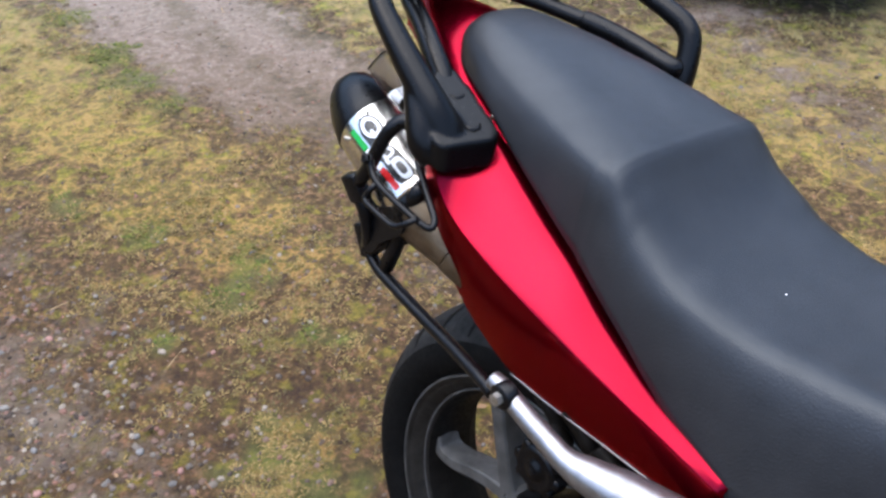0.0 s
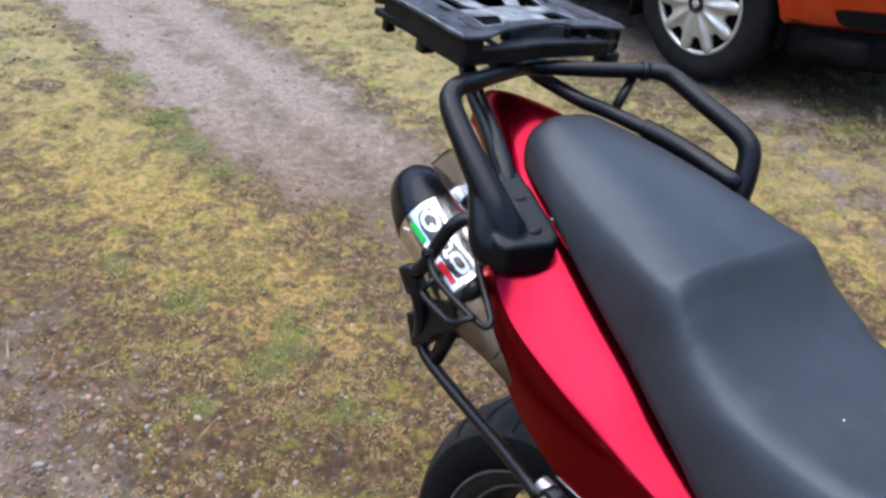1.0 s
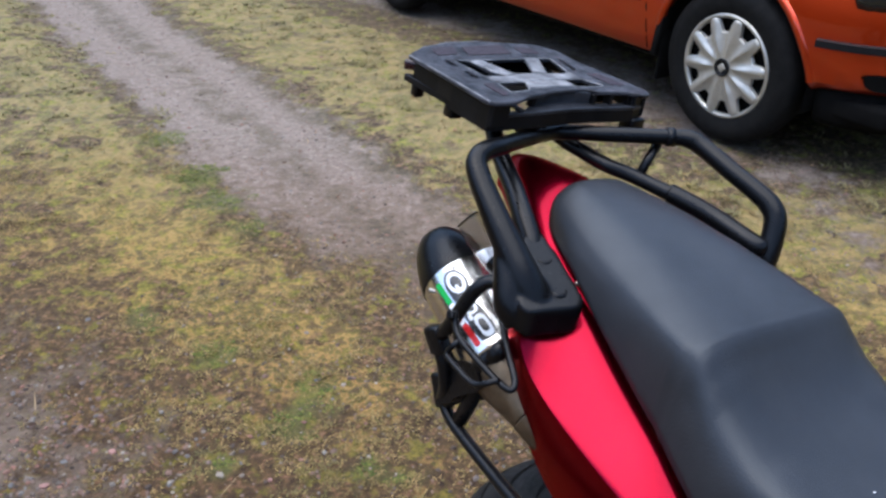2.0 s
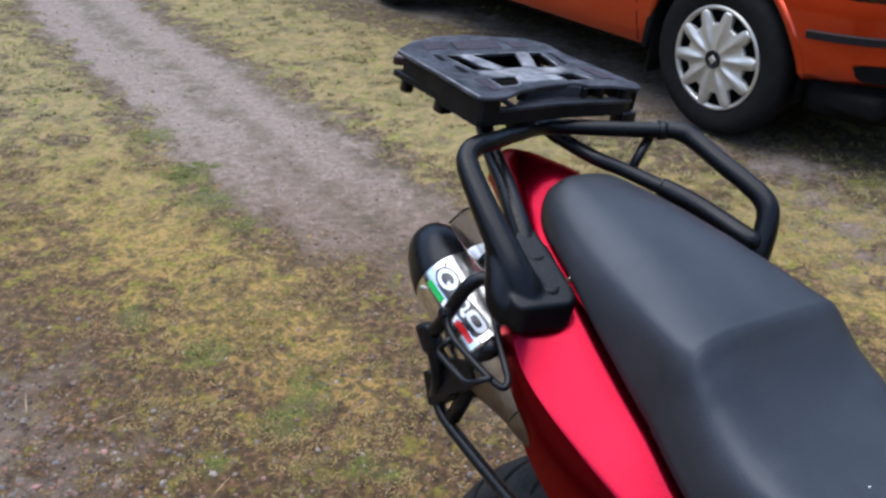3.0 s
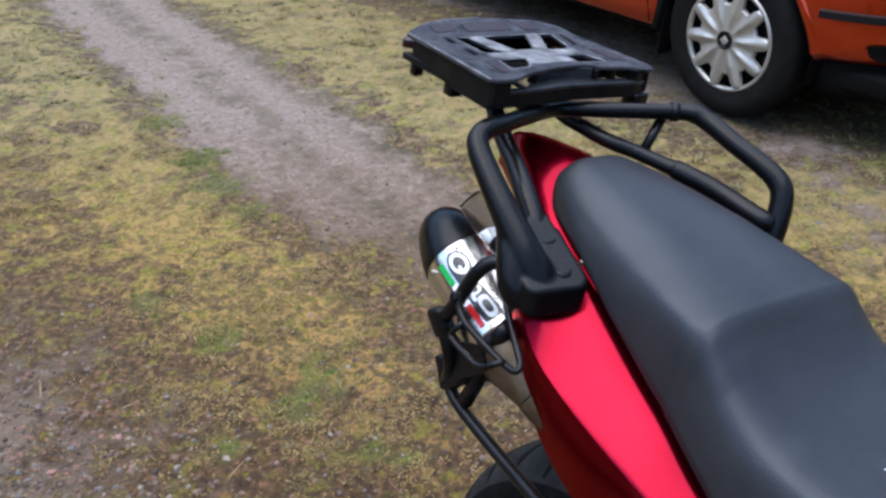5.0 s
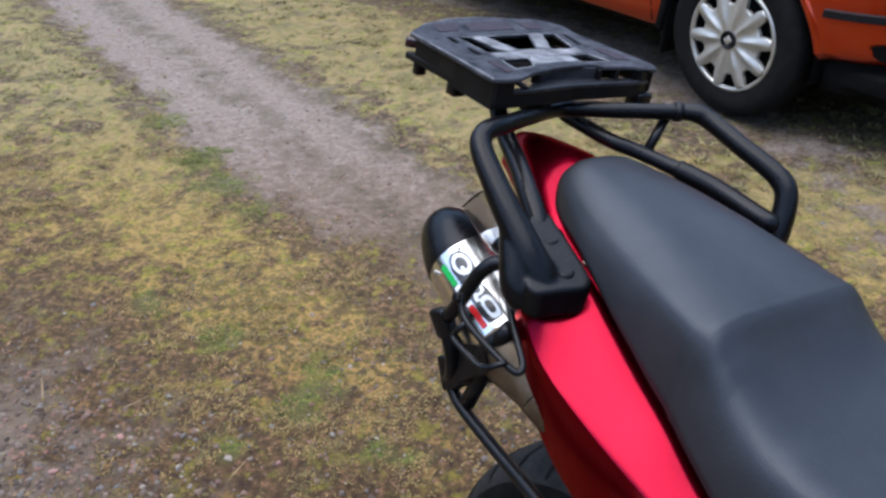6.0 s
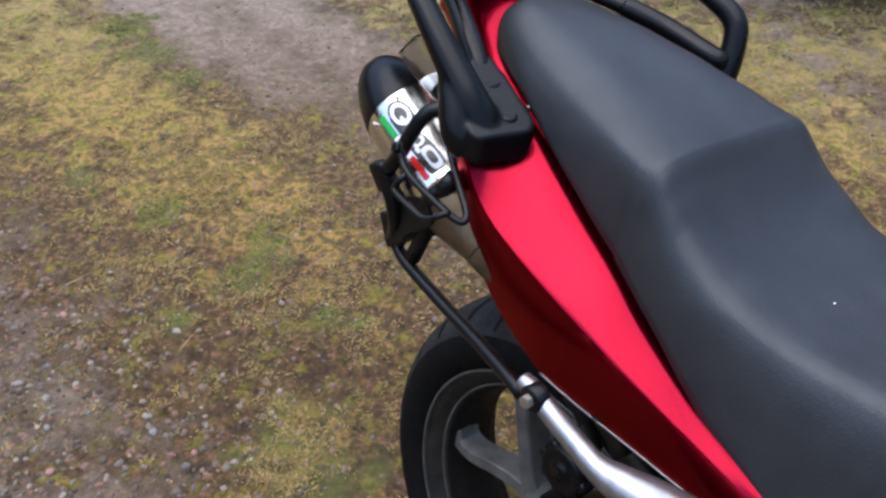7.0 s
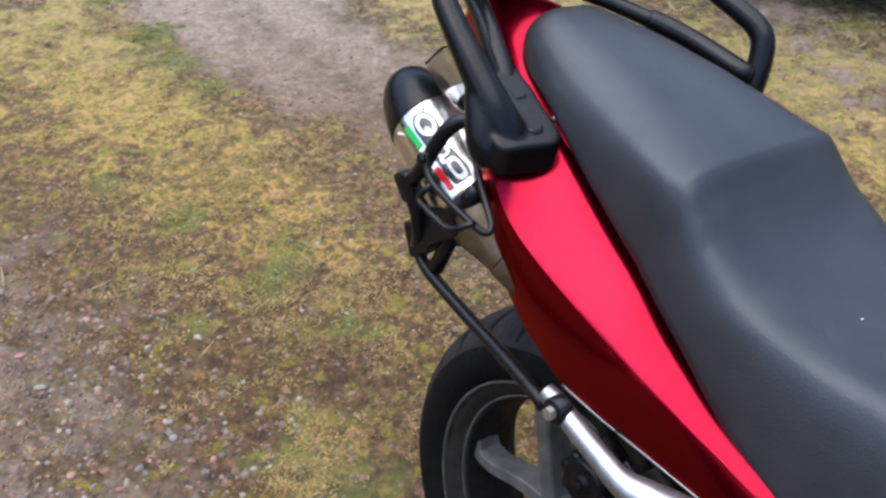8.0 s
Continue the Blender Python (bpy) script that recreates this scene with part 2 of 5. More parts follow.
    L(bh.outputs[0], relief.inputs[0])
    L(calm.outputs[0], relief.inputs[1])
    bump_node(nt, b, relief.outputs[0], 0.7, 0.004)
    return m


def island_material(name, stops, rough=0.85, turf=0.0):
    """Stuff of many small pieces, each with a tint of its own."""
    m, nt, b = material(name)
    geo = nt.nodes.new("ShaderNodeNewGeometry")
    pick = geo.outputs["Random Per Island"]
    if turf:  # the clump's tint, varied from blade to blade
        at = nt.nodes.new("ShaderNodeAttribute")
        at.attribute_name = "tint"
        both = nt.nodes.new("ShaderNodeMix")
        both.inputs[0].default_value = 0.24
        nt.links.new(at.outputs["Fac"], both.inputs[2])
        nt.links.new(pick, both.inputs[3])
        pick = both.outputs[0]
    r = ramp(nt, pick, stops)
    n = noise_node(nt, 5.0, 3)
    hs = nt.nodes.new("ShaderNodeHueSaturation")
    mr = nt.nodes.new("ShaderNodeMapRange")
    mr.inputs["To Min"].default_value, mr.inputs["To Max"].default_value = 0.7, 1.3
    nt.links.new(n.outputs[0], mr.inputs[0])
    nt.links.new(mr.outputs[0], hs.inputs["Value"])
    tint = r.outputs[0]
    if turf:  # blades share the tint of the patch they grow in
        n2 = nt.nodes.new("ShaderNodeTexNoise")
        n2.inputs["Scale"].default_value, n2.inputs["Detail"].default_value, n2.inputs["Roughness"].default_value = 5.5, 8, 0.7
        nt.links.new(geo.outputs["Position"], n2.inputs["Vector"])
        x = nt.nodes.new("ShaderNodeMix")
        x.data_type = 'RGBA'
        x.inputs[0].default_value = turf
        nt.links.new(tint, x.inputs[6])
        nt.links.new(ramp(nt, n2.outputs[0], TURF).outputs[0], x.inputs[7])
        tint = x.outputs[2]
    nt.links.new(tint, hs.inputs["Color"])
    nt.links.new(hs.outputs[0], b.inputs["Base Color"])
    b.inputs["Roughness"].default_value = rough
    b.inputs["Specular IOR Level"].default_value = 0.25
    return m


M_GROUND = ground_material()
M_STONE = island_material("small_stones", [(0.0, (0.040, 0.030, 0.024)), (0.3, (0.095, 0.068, 0.050)), (0.48, (0.19, 0.095, 0.070)), (0.58, (0.095, 0.080, 0.066)), (0.70, (0.15, 0.092, 0.068)), (0.80, (0.105, 0.100, 0.094)), (0.90, (0.15, 0.118, 0.088)), (1.0, (0.23, 0.195, 0.155))])
M_GRASS = island_material("short_winter_grass", [(0.20, (0.071, 0.050, 0.027)), (0.30, (0.094, 0.080, 0.022)), (0.38, (0.133, 0.106, 0.029)), (0.46, (0.224, 0.147, 0.052)), (0.54, (0.306, 0.200, 0.081)), (0.61, (0.204, 0.119, 0.045)), (0.68, (0.107, 0.087, 0.024)), (0.78, (0.087, 0.052, 0.030))], turf=0.30)
# far blades, paled to match the haze in the far turf's colour
M_GRASS_PALE = island_material("pale_winter_grass", [(0.25, (0.135, 0.128, 0.054)), (0.38, (0.175, 0.160, 0.062)), (0.48, (0.23, 0.185, 0.088)), (0.58, (0.25, 0.20, 0.105)), (0.66, (0.175, 0.155, 0.062)), (0.76, (0.150, 0.125, 0.062))], turf=0.45)
M_LEAF = island_material("dead_leaves", [(0.0, (0.030, 0.018, 0.012)), (0.35, (0.09, 0.045, 0.024)), (0.7, (0.20, 0.11, 0.06)), (1.0, (0.28, 0.20, 0.11))])
M_MOSS = island_material("green_moss", [(0.0, (0.038, 0.054, 0.010)), (0.6, (0.090, 0.108, 0.020)), (1.0, (0.16, 0.155, 0.034))])


# ---- mesh helpers ----
def part(name, bm, mat, parent=None, label="", smooth=True):
    me = bpy.data.meshes.new(name)
    bm.to_mesh(me)
    bm.free()
    if smooth:
        me.shade_smooth()
    me.materials.append(mat)
    ob = new(name, me)
    if parent:
        ob.parent = parent
    if label:
        ob["label"] = label
    return ob


def autosmooth(ob, deg=35):
    me = ob.data
    me.shade_smooth()
    me.set_sharp_from_angle(angle=radians(deg))
    return ob


def spline(pts, n):
    """Catmull-Rom through the points, n samples even in parameter."""
    p = np.array(pts, float)
    p = np.vstack([2 * p[0] - p[1], p, 2 * p[-1] - p[-2]])
    k = len(pts) - 1
    out = []
    for u in np.linspace(0, k, n):
        i = min(int(u), k - 1)
        t = u - i
        a, b, c, d = p[i:i + 4]
        out.append(0.5 * (2 * b + (c - a) * t + (2 * a - 5 * b + 4 * c - d) * t * t + (3 * b - a - 3 * c + d) * t ** 3))
    return np.array(out)


def loft(bm, rows, wrap=True, caps=True):
    """A skin over rows of points; wrap closes each row to a ring."""
    vs = [[bm.verts.new(p) for p in r] for r in rows]
    n = len(rows[0])
    for a, b in zip(vs, vs[1:]):
        for i in range(n if wrap else n - 1):
            j = (i + 1) % n
            bm.faces.new((a[i], a[j], b[j], b[i]))
    if caps and wrap:
        bm.faces.new(vs[0][::-1])
        bm.faces.new(vs[-1])
    return vs


def tube(bm, pts, r, seg=14, n=None, smooth=True, flat=1.0):
    """A round bar along points; r a number or one for each point."""
    pts = [Vector(p) for p in pts]
    rr = [r] * len(pts) if isinstance(r, (int, float)) else list(r)
    if smooth:
        n = n or 8 * len(pts)
        both = spline([(*p, q) for p, q in zip(pts, rr)], n)
        pts = [Vector(b[:3]) for b in both]
        rr = [float(b[3]) for b in both]
    up = None
    rows = []
    for i, p in enumerate(pts):
        d = (pts[min(i + 1, len(pts) - 1)] - pts[max(i - 1, 0)]).normalized()
        if up is None:
            up = d.orthogonal().normalized()
        up = (up - d * up.dot(d)).normalized()
        side = d.cross(up)
        rows.append([p + rr[i] * (up * math.cos(a) * flat + side * math.sin(a)) for a in (2 * math.pi * k / seg for k in range(seg))])
    loft(bm, rows)
    bmesh.ops.recalc_face_normals(bm, faces=bm.faces)
    return bm


def even(pts, n):
    """The same curve as spline gives, sampled at even lengths."""
    c = spline(pts, 400)
    d = np.concatenate([[0], np.cumsum(np.linalg.norm(np.diff(c, axis=0), axis=1))])
    u = np.linspace(0, d[-1], n)
    return np.stack([np.interp(u, d, c[:, k]) for k in range(c.shape[1])], 1)


def bent(pts, r, n=6):
    """A bar's axis: straight runs with rounded bends of radius about r."""
    p = [Vector(q) for q in pts]
    out = [p[0]]
    for a, q, b in zip(p, p[1:], p[2:]):
        da, db = a - q, b - q
        ca, cb = min(r, da.length * .48), min(r, db.length * .48)
        s0, e0 = q + da.normalized() * ca, q + db.normalized() * cb
        out += [s0 * (1 - t) ** 2 + q * 2 * t * (1 - t) + e0 * t * t for t in np.linspace(0, 1, n)]
    return out + [p[-1]]


def lathe(bm, profile, seg=48, m=None):
    """profile: (axial, radius); the axis is local X."""
    m = m or Matrix()
    rows = []
    for a in range(seg):
        t = 2 * math.pi * a / seg
        rows.append([m @ Vector((x, r * math.cos(t), r * math.sin(t))) for x, r in profile])
    vs = [[bm.verts.new(p) for p in r] for r in rows]
    k = len(profile)
    for i in range(seg):
        a, b = vs[i], vs[(i + 1) % seg]
        for j in range(k - 1):
            bm.faces.new((a[j], a[j + 1], b[j + 1], b[j]))
    bmesh.ops.remove_doubles(bm, verts=bm.verts, dist=1e-6)
    bmesh.ops.recalc_face_normals(bm, faces=bm.faces)
    return bm


def box(bm, size, m=None, bevel=0.0, seg=2):
    r = bmesh.ops.create_cube(bm, size=1.0, matrix=(m or Matrix()) @ Matrix.Diagonal((*size, 1)))
    if bevel:
        es = {e for v in r["verts"] for e in v.link_edges}
        bmesh.ops.bevel(bm, geom=list(es), offset=bevel, segments=seg, affect='EDGES', profile=0.5)
    return bm


def slab(bm, outer, holes, z0, z1, bevel=0.0):
    """A plate of an outline with holes through it."""
    edges = []
    for loop in [outer] + list(holes):
        vs = [bm.verts.new((x, y, z0)) for x, y in loop]
        edges += [bm.edges.new((vs[i], vs[(i + 1) % len(vs)])) for i in range(len(vs))]
    r = bmesh.ops.triangle_fill(bm, use_beauty=True, use_dissolve=True, edges=edges)
    faces = [g for g in r["geom"] if isinstance(g, bmesh.types.BMFace)]
    ex = bmesh.ops.extrude_face_region(bm, geom=faces)
    bmesh.ops.translate(bm, vec=(0, 0, z1 - z0), verts=[g for g in ex["geom"] if isinstance(g, bmesh.types.BMVert)])
    bmesh.ops.recalc_face_normals(bm, faces=bm.faces)
    if bevel:
        es = [e for e in bm.edges if len(e.link_faces) == 2 and e.calc_face_angle(0) > 0.9]
        bmesh.ops.bevel(bm, geom=es, offset=bevel, segments=1, affect='EDGES')
    return bm


def rounded(pts, r, n=4):
    """A polygon with its corners rounded."""
    out = []
    k = len(pts)
    for i in range(k):
        p, a, b = (np.array(pts[j % k], float) for j in (i, i - 1, i + 1))
        da, db = a - p, b - p
        la, lb = np.linalg.norm(da), np.linalg.norm(db)
        c = min(r, la * 0.45, lb * 0.45)
        s, e = p + da / la * c, p + db / lb * c
        for t in np.linspace(0, 1, n):
            out.append(tuple((1 - t) ** 2 * s + 2 * t * (1 - t) * p + t * t * e))
    return out


def empty(name, m):
    ob = new(name)
    ob.empty_display_size = 0.2
    ob.matrix_world = m
    return ob


# ---- ground ----
def smooth01(a, b, x):
    t = np.clip((x - a) / (b - a), 0, 1)
    return t * t * (3 - 2 * t)


def lattice(seed, cell):
    """Smooth noise in the plane, 0 to 1."""
    rng = np.random.default_rng(seed)
    grid = rng.random((256, 256))

    def f(x, y):
        x, y = np.asarray(x) / cell, np.asarray(y) / cell
        i, j = np.floor(x).astype(int), np.floor(y).astype(int)
        u, v = x - i, y - j
        u, v = u * u * (3 - 2 * u), v * v * (3 - 2 * v)
        g = lambda a, b: grid[a % 256, b % 256]
        return (g(i, j) * (1 - u) + g(i + 1, j) * u) * (1 - v) + (g(i, j + 1) * (1 - u) + g(i + 1, j + 1) * u) * v
    return f


N1, N2, N3 = lattice(1, 0.55), lattice(2, 0.13), lattice(3, 0.035)


def to_line(x, y, pts):
    d = np.full(np.shape(x), 1e9)
    for (ax, ay), (bx, by) in zip(pts, pts[1:]):
        vx, vy = bx - ax, by - ay
        t = np.clip(((x - ax) * vx + (y - ay) * vy) / (vx * vx + vy * vy), 0, 1)
        d = np.minimum(d, np.hypot(x - ax - t * vx, y - ay - t * vy))
    return d


TRACK_FAR = [(-9.0, 11.5), (-4.4, 6.4), (-2.46, 4.32), (-1.62, 3.5), (-1.2, 3.08), (-0.82, 2.70), (-0.5, 2.42), (-0.15, 2.12), (1.4, 0.4), (3.5, -2.0)]
TRACK_NEAR = [(-9.0, 9.8), (-5.0, 5.6), (-2.7, 3.1), (-1.60, 1.90), (-0.95, 1.15), (-0.45, 0.62), (0.4, -0.4), (2.0, -2.2)]
TRACK_CAR = [(-1.6, 5.6), (-0.5, 4.85), (0.0, 4.45), (0.3, 4.08), (0.47, 3.62), (0.66, 3.36), (0.92, 3.02), (1.05, 2.6), (1.6, 1.6)]


def gravel_mask(x, y):
    a = (1.15 - 1.15 * smooth01(0.10, 0.50, to_line(x, y, TRACK_FAR))) * (0.34 + 0.66 * smooth01(1.85, 2.6, y))
    b = (1 - smooth01(0.05, 0.52, to_line(x, y, TRACK_NEAR))) * (1 - 0.85 * smooth01(1.3, 2.0, y))
    c = (0.46 + 0.14 * smooth01(3.1, 3.5, y)) * (1 - smooth01(0.05, 0.36, to_line(x, y, TRACK_CAR)))
    return np.maximum(np.maximum(a, b * 0.66), c)


def moss_mask(x, y):
    m = np.zeros(np.shape(x))
    for cx, cy, r in ((-0.41, 1.5, 0.10), (-0.43, 1.60, 0.06), (-1.21, 2.58, 0.14), (-1.05, 2.43, 0.13), (-0.70, 1.66, 0.07), (-1.45, 2.9, 0.12), (-0.9, 2.28, 0.10), (-0.96, 1.77, 0.07), (-0.22, 1.37, 0.06), (-0.14, 1.35, 0.05), (-0.55, 1.30, 0.05), (-0.21, 1.03, 0.16), (-0.12, 0.98, 0.14)):
        m = np.maximum(m, 0.55 * (1 - smooth01(0.1, 1.0, np.hypot(x - cx, y - cy) / r + (N2(x * 3, y * 3) - 0.5))))
    return m


def soil_and_shade_mask(x, y):
    """Bare trodden earth along the near track and in a few patches, and the car's painted shadow."""
    m = 0.75 * (1 - smooth01(0.25, 0.62, to_line(x, y, TRACK_NEAR))) * (1 - 0.6 * smooth01(1.5, 2.3, y))
    for cx, cy, r in ((-0.46, 1.26, 0.10), (-0.26, 1.22, 0.12), (-0.09, 1.20, 0.12), (-0.35, 1.12, 0.13), (-0.40, 0.94, 0.17), (-0.42, 1.05, 0.13), (-0.68, 1.33, 0.14), (-0.84, 1.38, 0.14),
                      (-0.75, 1.54, 0.10), (-1.22, 1.56, 0.2), (-0.93, 1.90, 0.07), (-0.24, 1.36, 0.05), (-1.75, 2.75, 0.10), (-1.62, 2.25, 0.12), (-1.75, 2.45, 0.08), (0.72, 2.30, 0.22), (1.00, 1.95, 0.24), (0.60, 1.75, 0.16), (1.15, 2.45, 0.20), (0.55, 2.72, 0.16), (0.85, 2.05, 0.20), (0.68, 2.0, 0.16)):
        m = np.maximum(m, 1 - smooth01(0.3, 1.0, np.hypot(x - cx, (y - cy) * 1.4) / r + 0.9 * (N2(x * 2, y * 2) - 0.5)))
    far = 1 - smooth01(0.2, 0.62, to_line(x, y, TRACK_FAR))
    trodden = 0.64 * (1 - smooth01(1.35, 2.0, y + 0.35 * (N1(x, y) - 0.5))) * (1 - smooth01(0.5, 1.5, to_line(x, y, TRACK_NEAR)))
    tuft = 1 - smooth01(0.5, 1.0, np.hypot(x + 0.20, (y - 1.03) * 0.9) / 0.12 + 0.8 * (N2(x * 2, y * 2) - 0.5))
    # brown earth by the car, widened and darkened to stand for its shadow
    car_soil_shade = 0.95 * (1 - smooth01(0.25, 0.75, to_line(x, y, TRACK_CAR))) * smooth01(2.5, 3.4, y)
    return np.maximum(np.maximum(np.maximum(m, 0.7 * far), trodden), car_soil_shade) * (1 - 0.85 * tuft)


def rut_mask(x, y):
    """The trodden middle of the far track and its dark verge towards the car."""
    d = to_line(x, y, TRACK_FAR)
    verge = to_line(x, y, [(-4.0, 6.45), (-2.13, 4.48), (-1.46, 3.77), (-0.9, 3.2), (-0.47, 2.77), (-0.23, 2.56), (0.3, 2.1)])
    return np.maximum(0.8 * (1 - smooth01(0.02, 0.13, d)), 0.9 * (1 - smooth01(0.03, 0.15, verge)))


def ground_height(x, y):
    g = gravel_mask(x, y)
    z = -0.12 * smooth01(2.8, 5.6, y) - 0.012 * g
    near = np.exp(-(np.hypot(x, y - 2) / 9) ** 2)
    return z + near * ((N1(x, y) - 0.5) * 0.022 + (N2(x, y) - 0.5) * 0.014 * (1 - 0.6 * g) + (N3(x, y) - 0.5) * 0.013 * (1 - 0.8 * g))


def build_ground():
    far = np.geomspace(0.3, 500, 26)
    xs = np.concatenate([-3.4 - far[::-1], np.arange(-3.4, 2.0, 0.015), 2.0 + far])
    ys = np.concatenate([0.2 - far[::-1], np.arange(0.2, 5.6, 0.015), 5.6 + far])
    X, Y = np.meshgrid(xs, ys)
    x, y = X.ravel(), Y.ravel()
    z = ground_height(x, y)
    w, h = len(xs), len(ys)
    i = (np.arange(h - 1)[:, None] * w + np.arange(w - 1)[None, :]).ravel()
    faces = np.stack([i, i + 1, i + 1 + w, i + w], 1)
    me = bpy.data.meshes.new("ground")
    me.from_pydata(np.stack([x, y, z], 1), [], faces.tolist())
    for nm, val in (("gravel", gravel_mask(x, y)), ("moss", moss_mask(x, y)), ("soil", soil_and_shade_mask(x, y)), ("rut", rut_mask(x, y))):
        a = me.attributes.new(nm, 'FLOAT', 'POINT')
        a.data.foreach_set("value", val.astype(np.float32))
    me.shade_smooth()
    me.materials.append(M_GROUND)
    return tagged(new("ground", me), "mossy yellowed winter grass with worn gravel wheel tracks", "ground", kind="structure")


build_ground()


def build_stones():
    rng = np.random.default_rng(5)
    n = 130000
    x, y = rng.uniform(-3.4, 1.9, n), rng.uniform(0.35, 5.2, n)
    g = np.clip(gravel_mask(x, y) + (N1(x * 2, y * 2) - 0.5) * 0.5, 0, 1)
    keep = rng.random(n) < g * (0.14 + 0.84 * (1 - smooth01(1.2, 2.0, y)) + 0.55 * (x > 0.2) * (y > 2)) + 0.010 + 0.17 * (1 - smooth01(0.1, 0.9, np.hypot(x + 0.35, y - 1.95))) + 0.07 * (1 - smooth01(1.3, 1.9, y))
    x, y = x[keep], y[keep]
    z = ground_height(x, y)
    t = (1 + 5 ** 0.5) / 2
    base = np.array([(-1, t, 0), (1, t, 0), (-1, -t, 0), (1, -t, 0), (0, -1, t), (0, 1, t), (0, -1, -t), (0, 1, -t), (t, 0, -1), (t, 0, 1), (-t, 0, -1), (-t, 0, 1)]) / 1.9
    tri = np.array([(0, 11, 5), (0, 5, 1), (0, 1, 7), (0, 7, 10), (0, 10, 11), (1, 5, 9), (5, 11, 4), (11, 10, 2), (10, 7, 6), (7, 1, 8), (3, 9, 4), (3, 4, 2), (3, 2, 6), (3, 6, 8), (3, 8, 9), (4, 9, 5), (2, 4, 11), (6, 2, 10), (8, 6, 7), (9, 8, 1)])
    k = len(x)
    near = 1 - smooth01(1.1, 2.2, y)
    bed = (1 - smooth01(0.12, 0.42, to_line(x, y, TRACK_NEAR))) * (1 - smooth01(1.2, 1.6, y))
    size = np.minimum(0.0020 + 0.0013 * bed + rng.gamma(1.6, 0.0010, k) * (1 + 0.8 * near), 0.0084)
    a = rng.uniform(0, 2 * math.pi, k)
    s = size[:, None] * rng.uniform(0.7, 1.3, (k, 3)) * np.array([1, 1, 0.7])
    v = base[None] * s[:, None, :] * rng.uniform(0.8, 1.2, (k, 12, 1))
    ca, sa = np.cos(a)[:, None], np.sin(a)[:, None]
    v = np.stack([v[..., 0] * ca - v[..., 1] * sa, v[..., 0] * sa + v[..., 1] * ca, v[..., 2]], -1)
    v += np.stack([x, y, z - size * 0.10], -1)[:, None, :]
    f = tri[None] + (np.arange(k) * 12)[:, None, None]
    me = bpy.data.meshes.new("gravel_stones")
    me.from_pydata(v.reshape(-1, 3), [], f.reshape(-1, 3).tolist())
    me.materials.append(M_STONE)
    return tagged(new("gravel_stones", me), "loose small grey and pinkish stones on the tracks", "gravel", kind="stuff")


def build_grass(name, clumps, each, seed, region, size, mat, label, moss=False):
    """Low clumps of blades; each clump has a tint and a lean of its own."""
    rng = np.random.default_rng(seed)
    x0, x1, y0, y1 = region
    cx, cy = rng.uniform(x0, x1, clumps), rng.uniform(y0, y1, clumps)
    if moss:
        keep = rng.random(clumps) < moss_mask(cx, cy) * 1.3 - 0.1
    else:
        g = np.clip(gravel_mask(cx, cy) + (N1(cx * 1.7 + 9, cy * 1.7) - 0.5) * 0.9, 0, 1)
        keep = rng.random(clumps) < (1 - g) ** 1.3 * (1 - 0.86 * soil_and_shade_mask(cx, cy)) * (0.25 + 0.75 * smooth01(0.25, 0.6, N2(cx * 0.8 + 3, cy * 0.8))) * (0.12 + 0.88 * smooth01(0.40, 0.60, N3(cx * 0.6 + 7, cy * 0.6)))
    cx, cy = cx[keep], cy[keep]
    c = len(cx)
    big = rng.uniform(0.65, 1.35, c) * size
    tint = np.clip(0.62 * N2(cx * 1.4 + 5, cy * 1.4 + 2) + 0.38 * rng.random(c), 0, 1)
    lean = rng.uniform(0, 2 * math.pi, c)
    pick = lambda a: np.repeat(a, each)
    k = c * each
    off, way = rng.random(k) ** 0.6 * 0.010 * pick(big), rng.uniform(0, 2 * math.pi, k)
    x, y = pick(cx) + off * np.cos(way), pick(cy) + off * np.sin(way)
    z = ground_height(x, y)
    a = way + rng.normal(0, 0.5, k) + 0.35 * np.sin(pick(lean) - way)
    ln = rng.uniform(0.007, 0.019, k) * pick(big) * (0.55 if moss else 1.0)
    lift = rng.uniform(0.18, 0.75, k) * ln
    w = rng.uniform(0.0013, 0.0027, k) * np.sqrt(pick(big)) * (1.3 if moss else 1.0)
    dx, dy = np.cos(a), np.sin(a)
    px, py = -dy * w, dx * w
    p = lambda u, h, side: np.stack([x + dx * ln * u + px * side, y + dy * ln * u + py * side, z - 0.002 + lift * h], -1)
    v = np.stack([p(0, 0, -1), p(0, 0, 1), p(0.55, 0.85, 0.8), p(0.55, 0.85, -0.8), p(1.0, 0.85, 0)], 1)
    base = (np.arange(k) * 5)[:, None]
    quads = (base + np.array([0, 1, 2, 3])).tolist()
    tris = (base + np.array([3, 2, 4])).tolist()
    me = bpy.data.meshes.new(name)
    me.from_pydata(v.reshape(-1, 3), [], quads + tris)
    at = me.attributes.new("tint", 'FLOAT', 'POINT')
    at.data.foreach_set("value", np.repeat(pick(tint), 5).astype(np.float32))
    me.materials.append(mat)
    return tagged(new(name, me), label, "grass", kind="stuff")


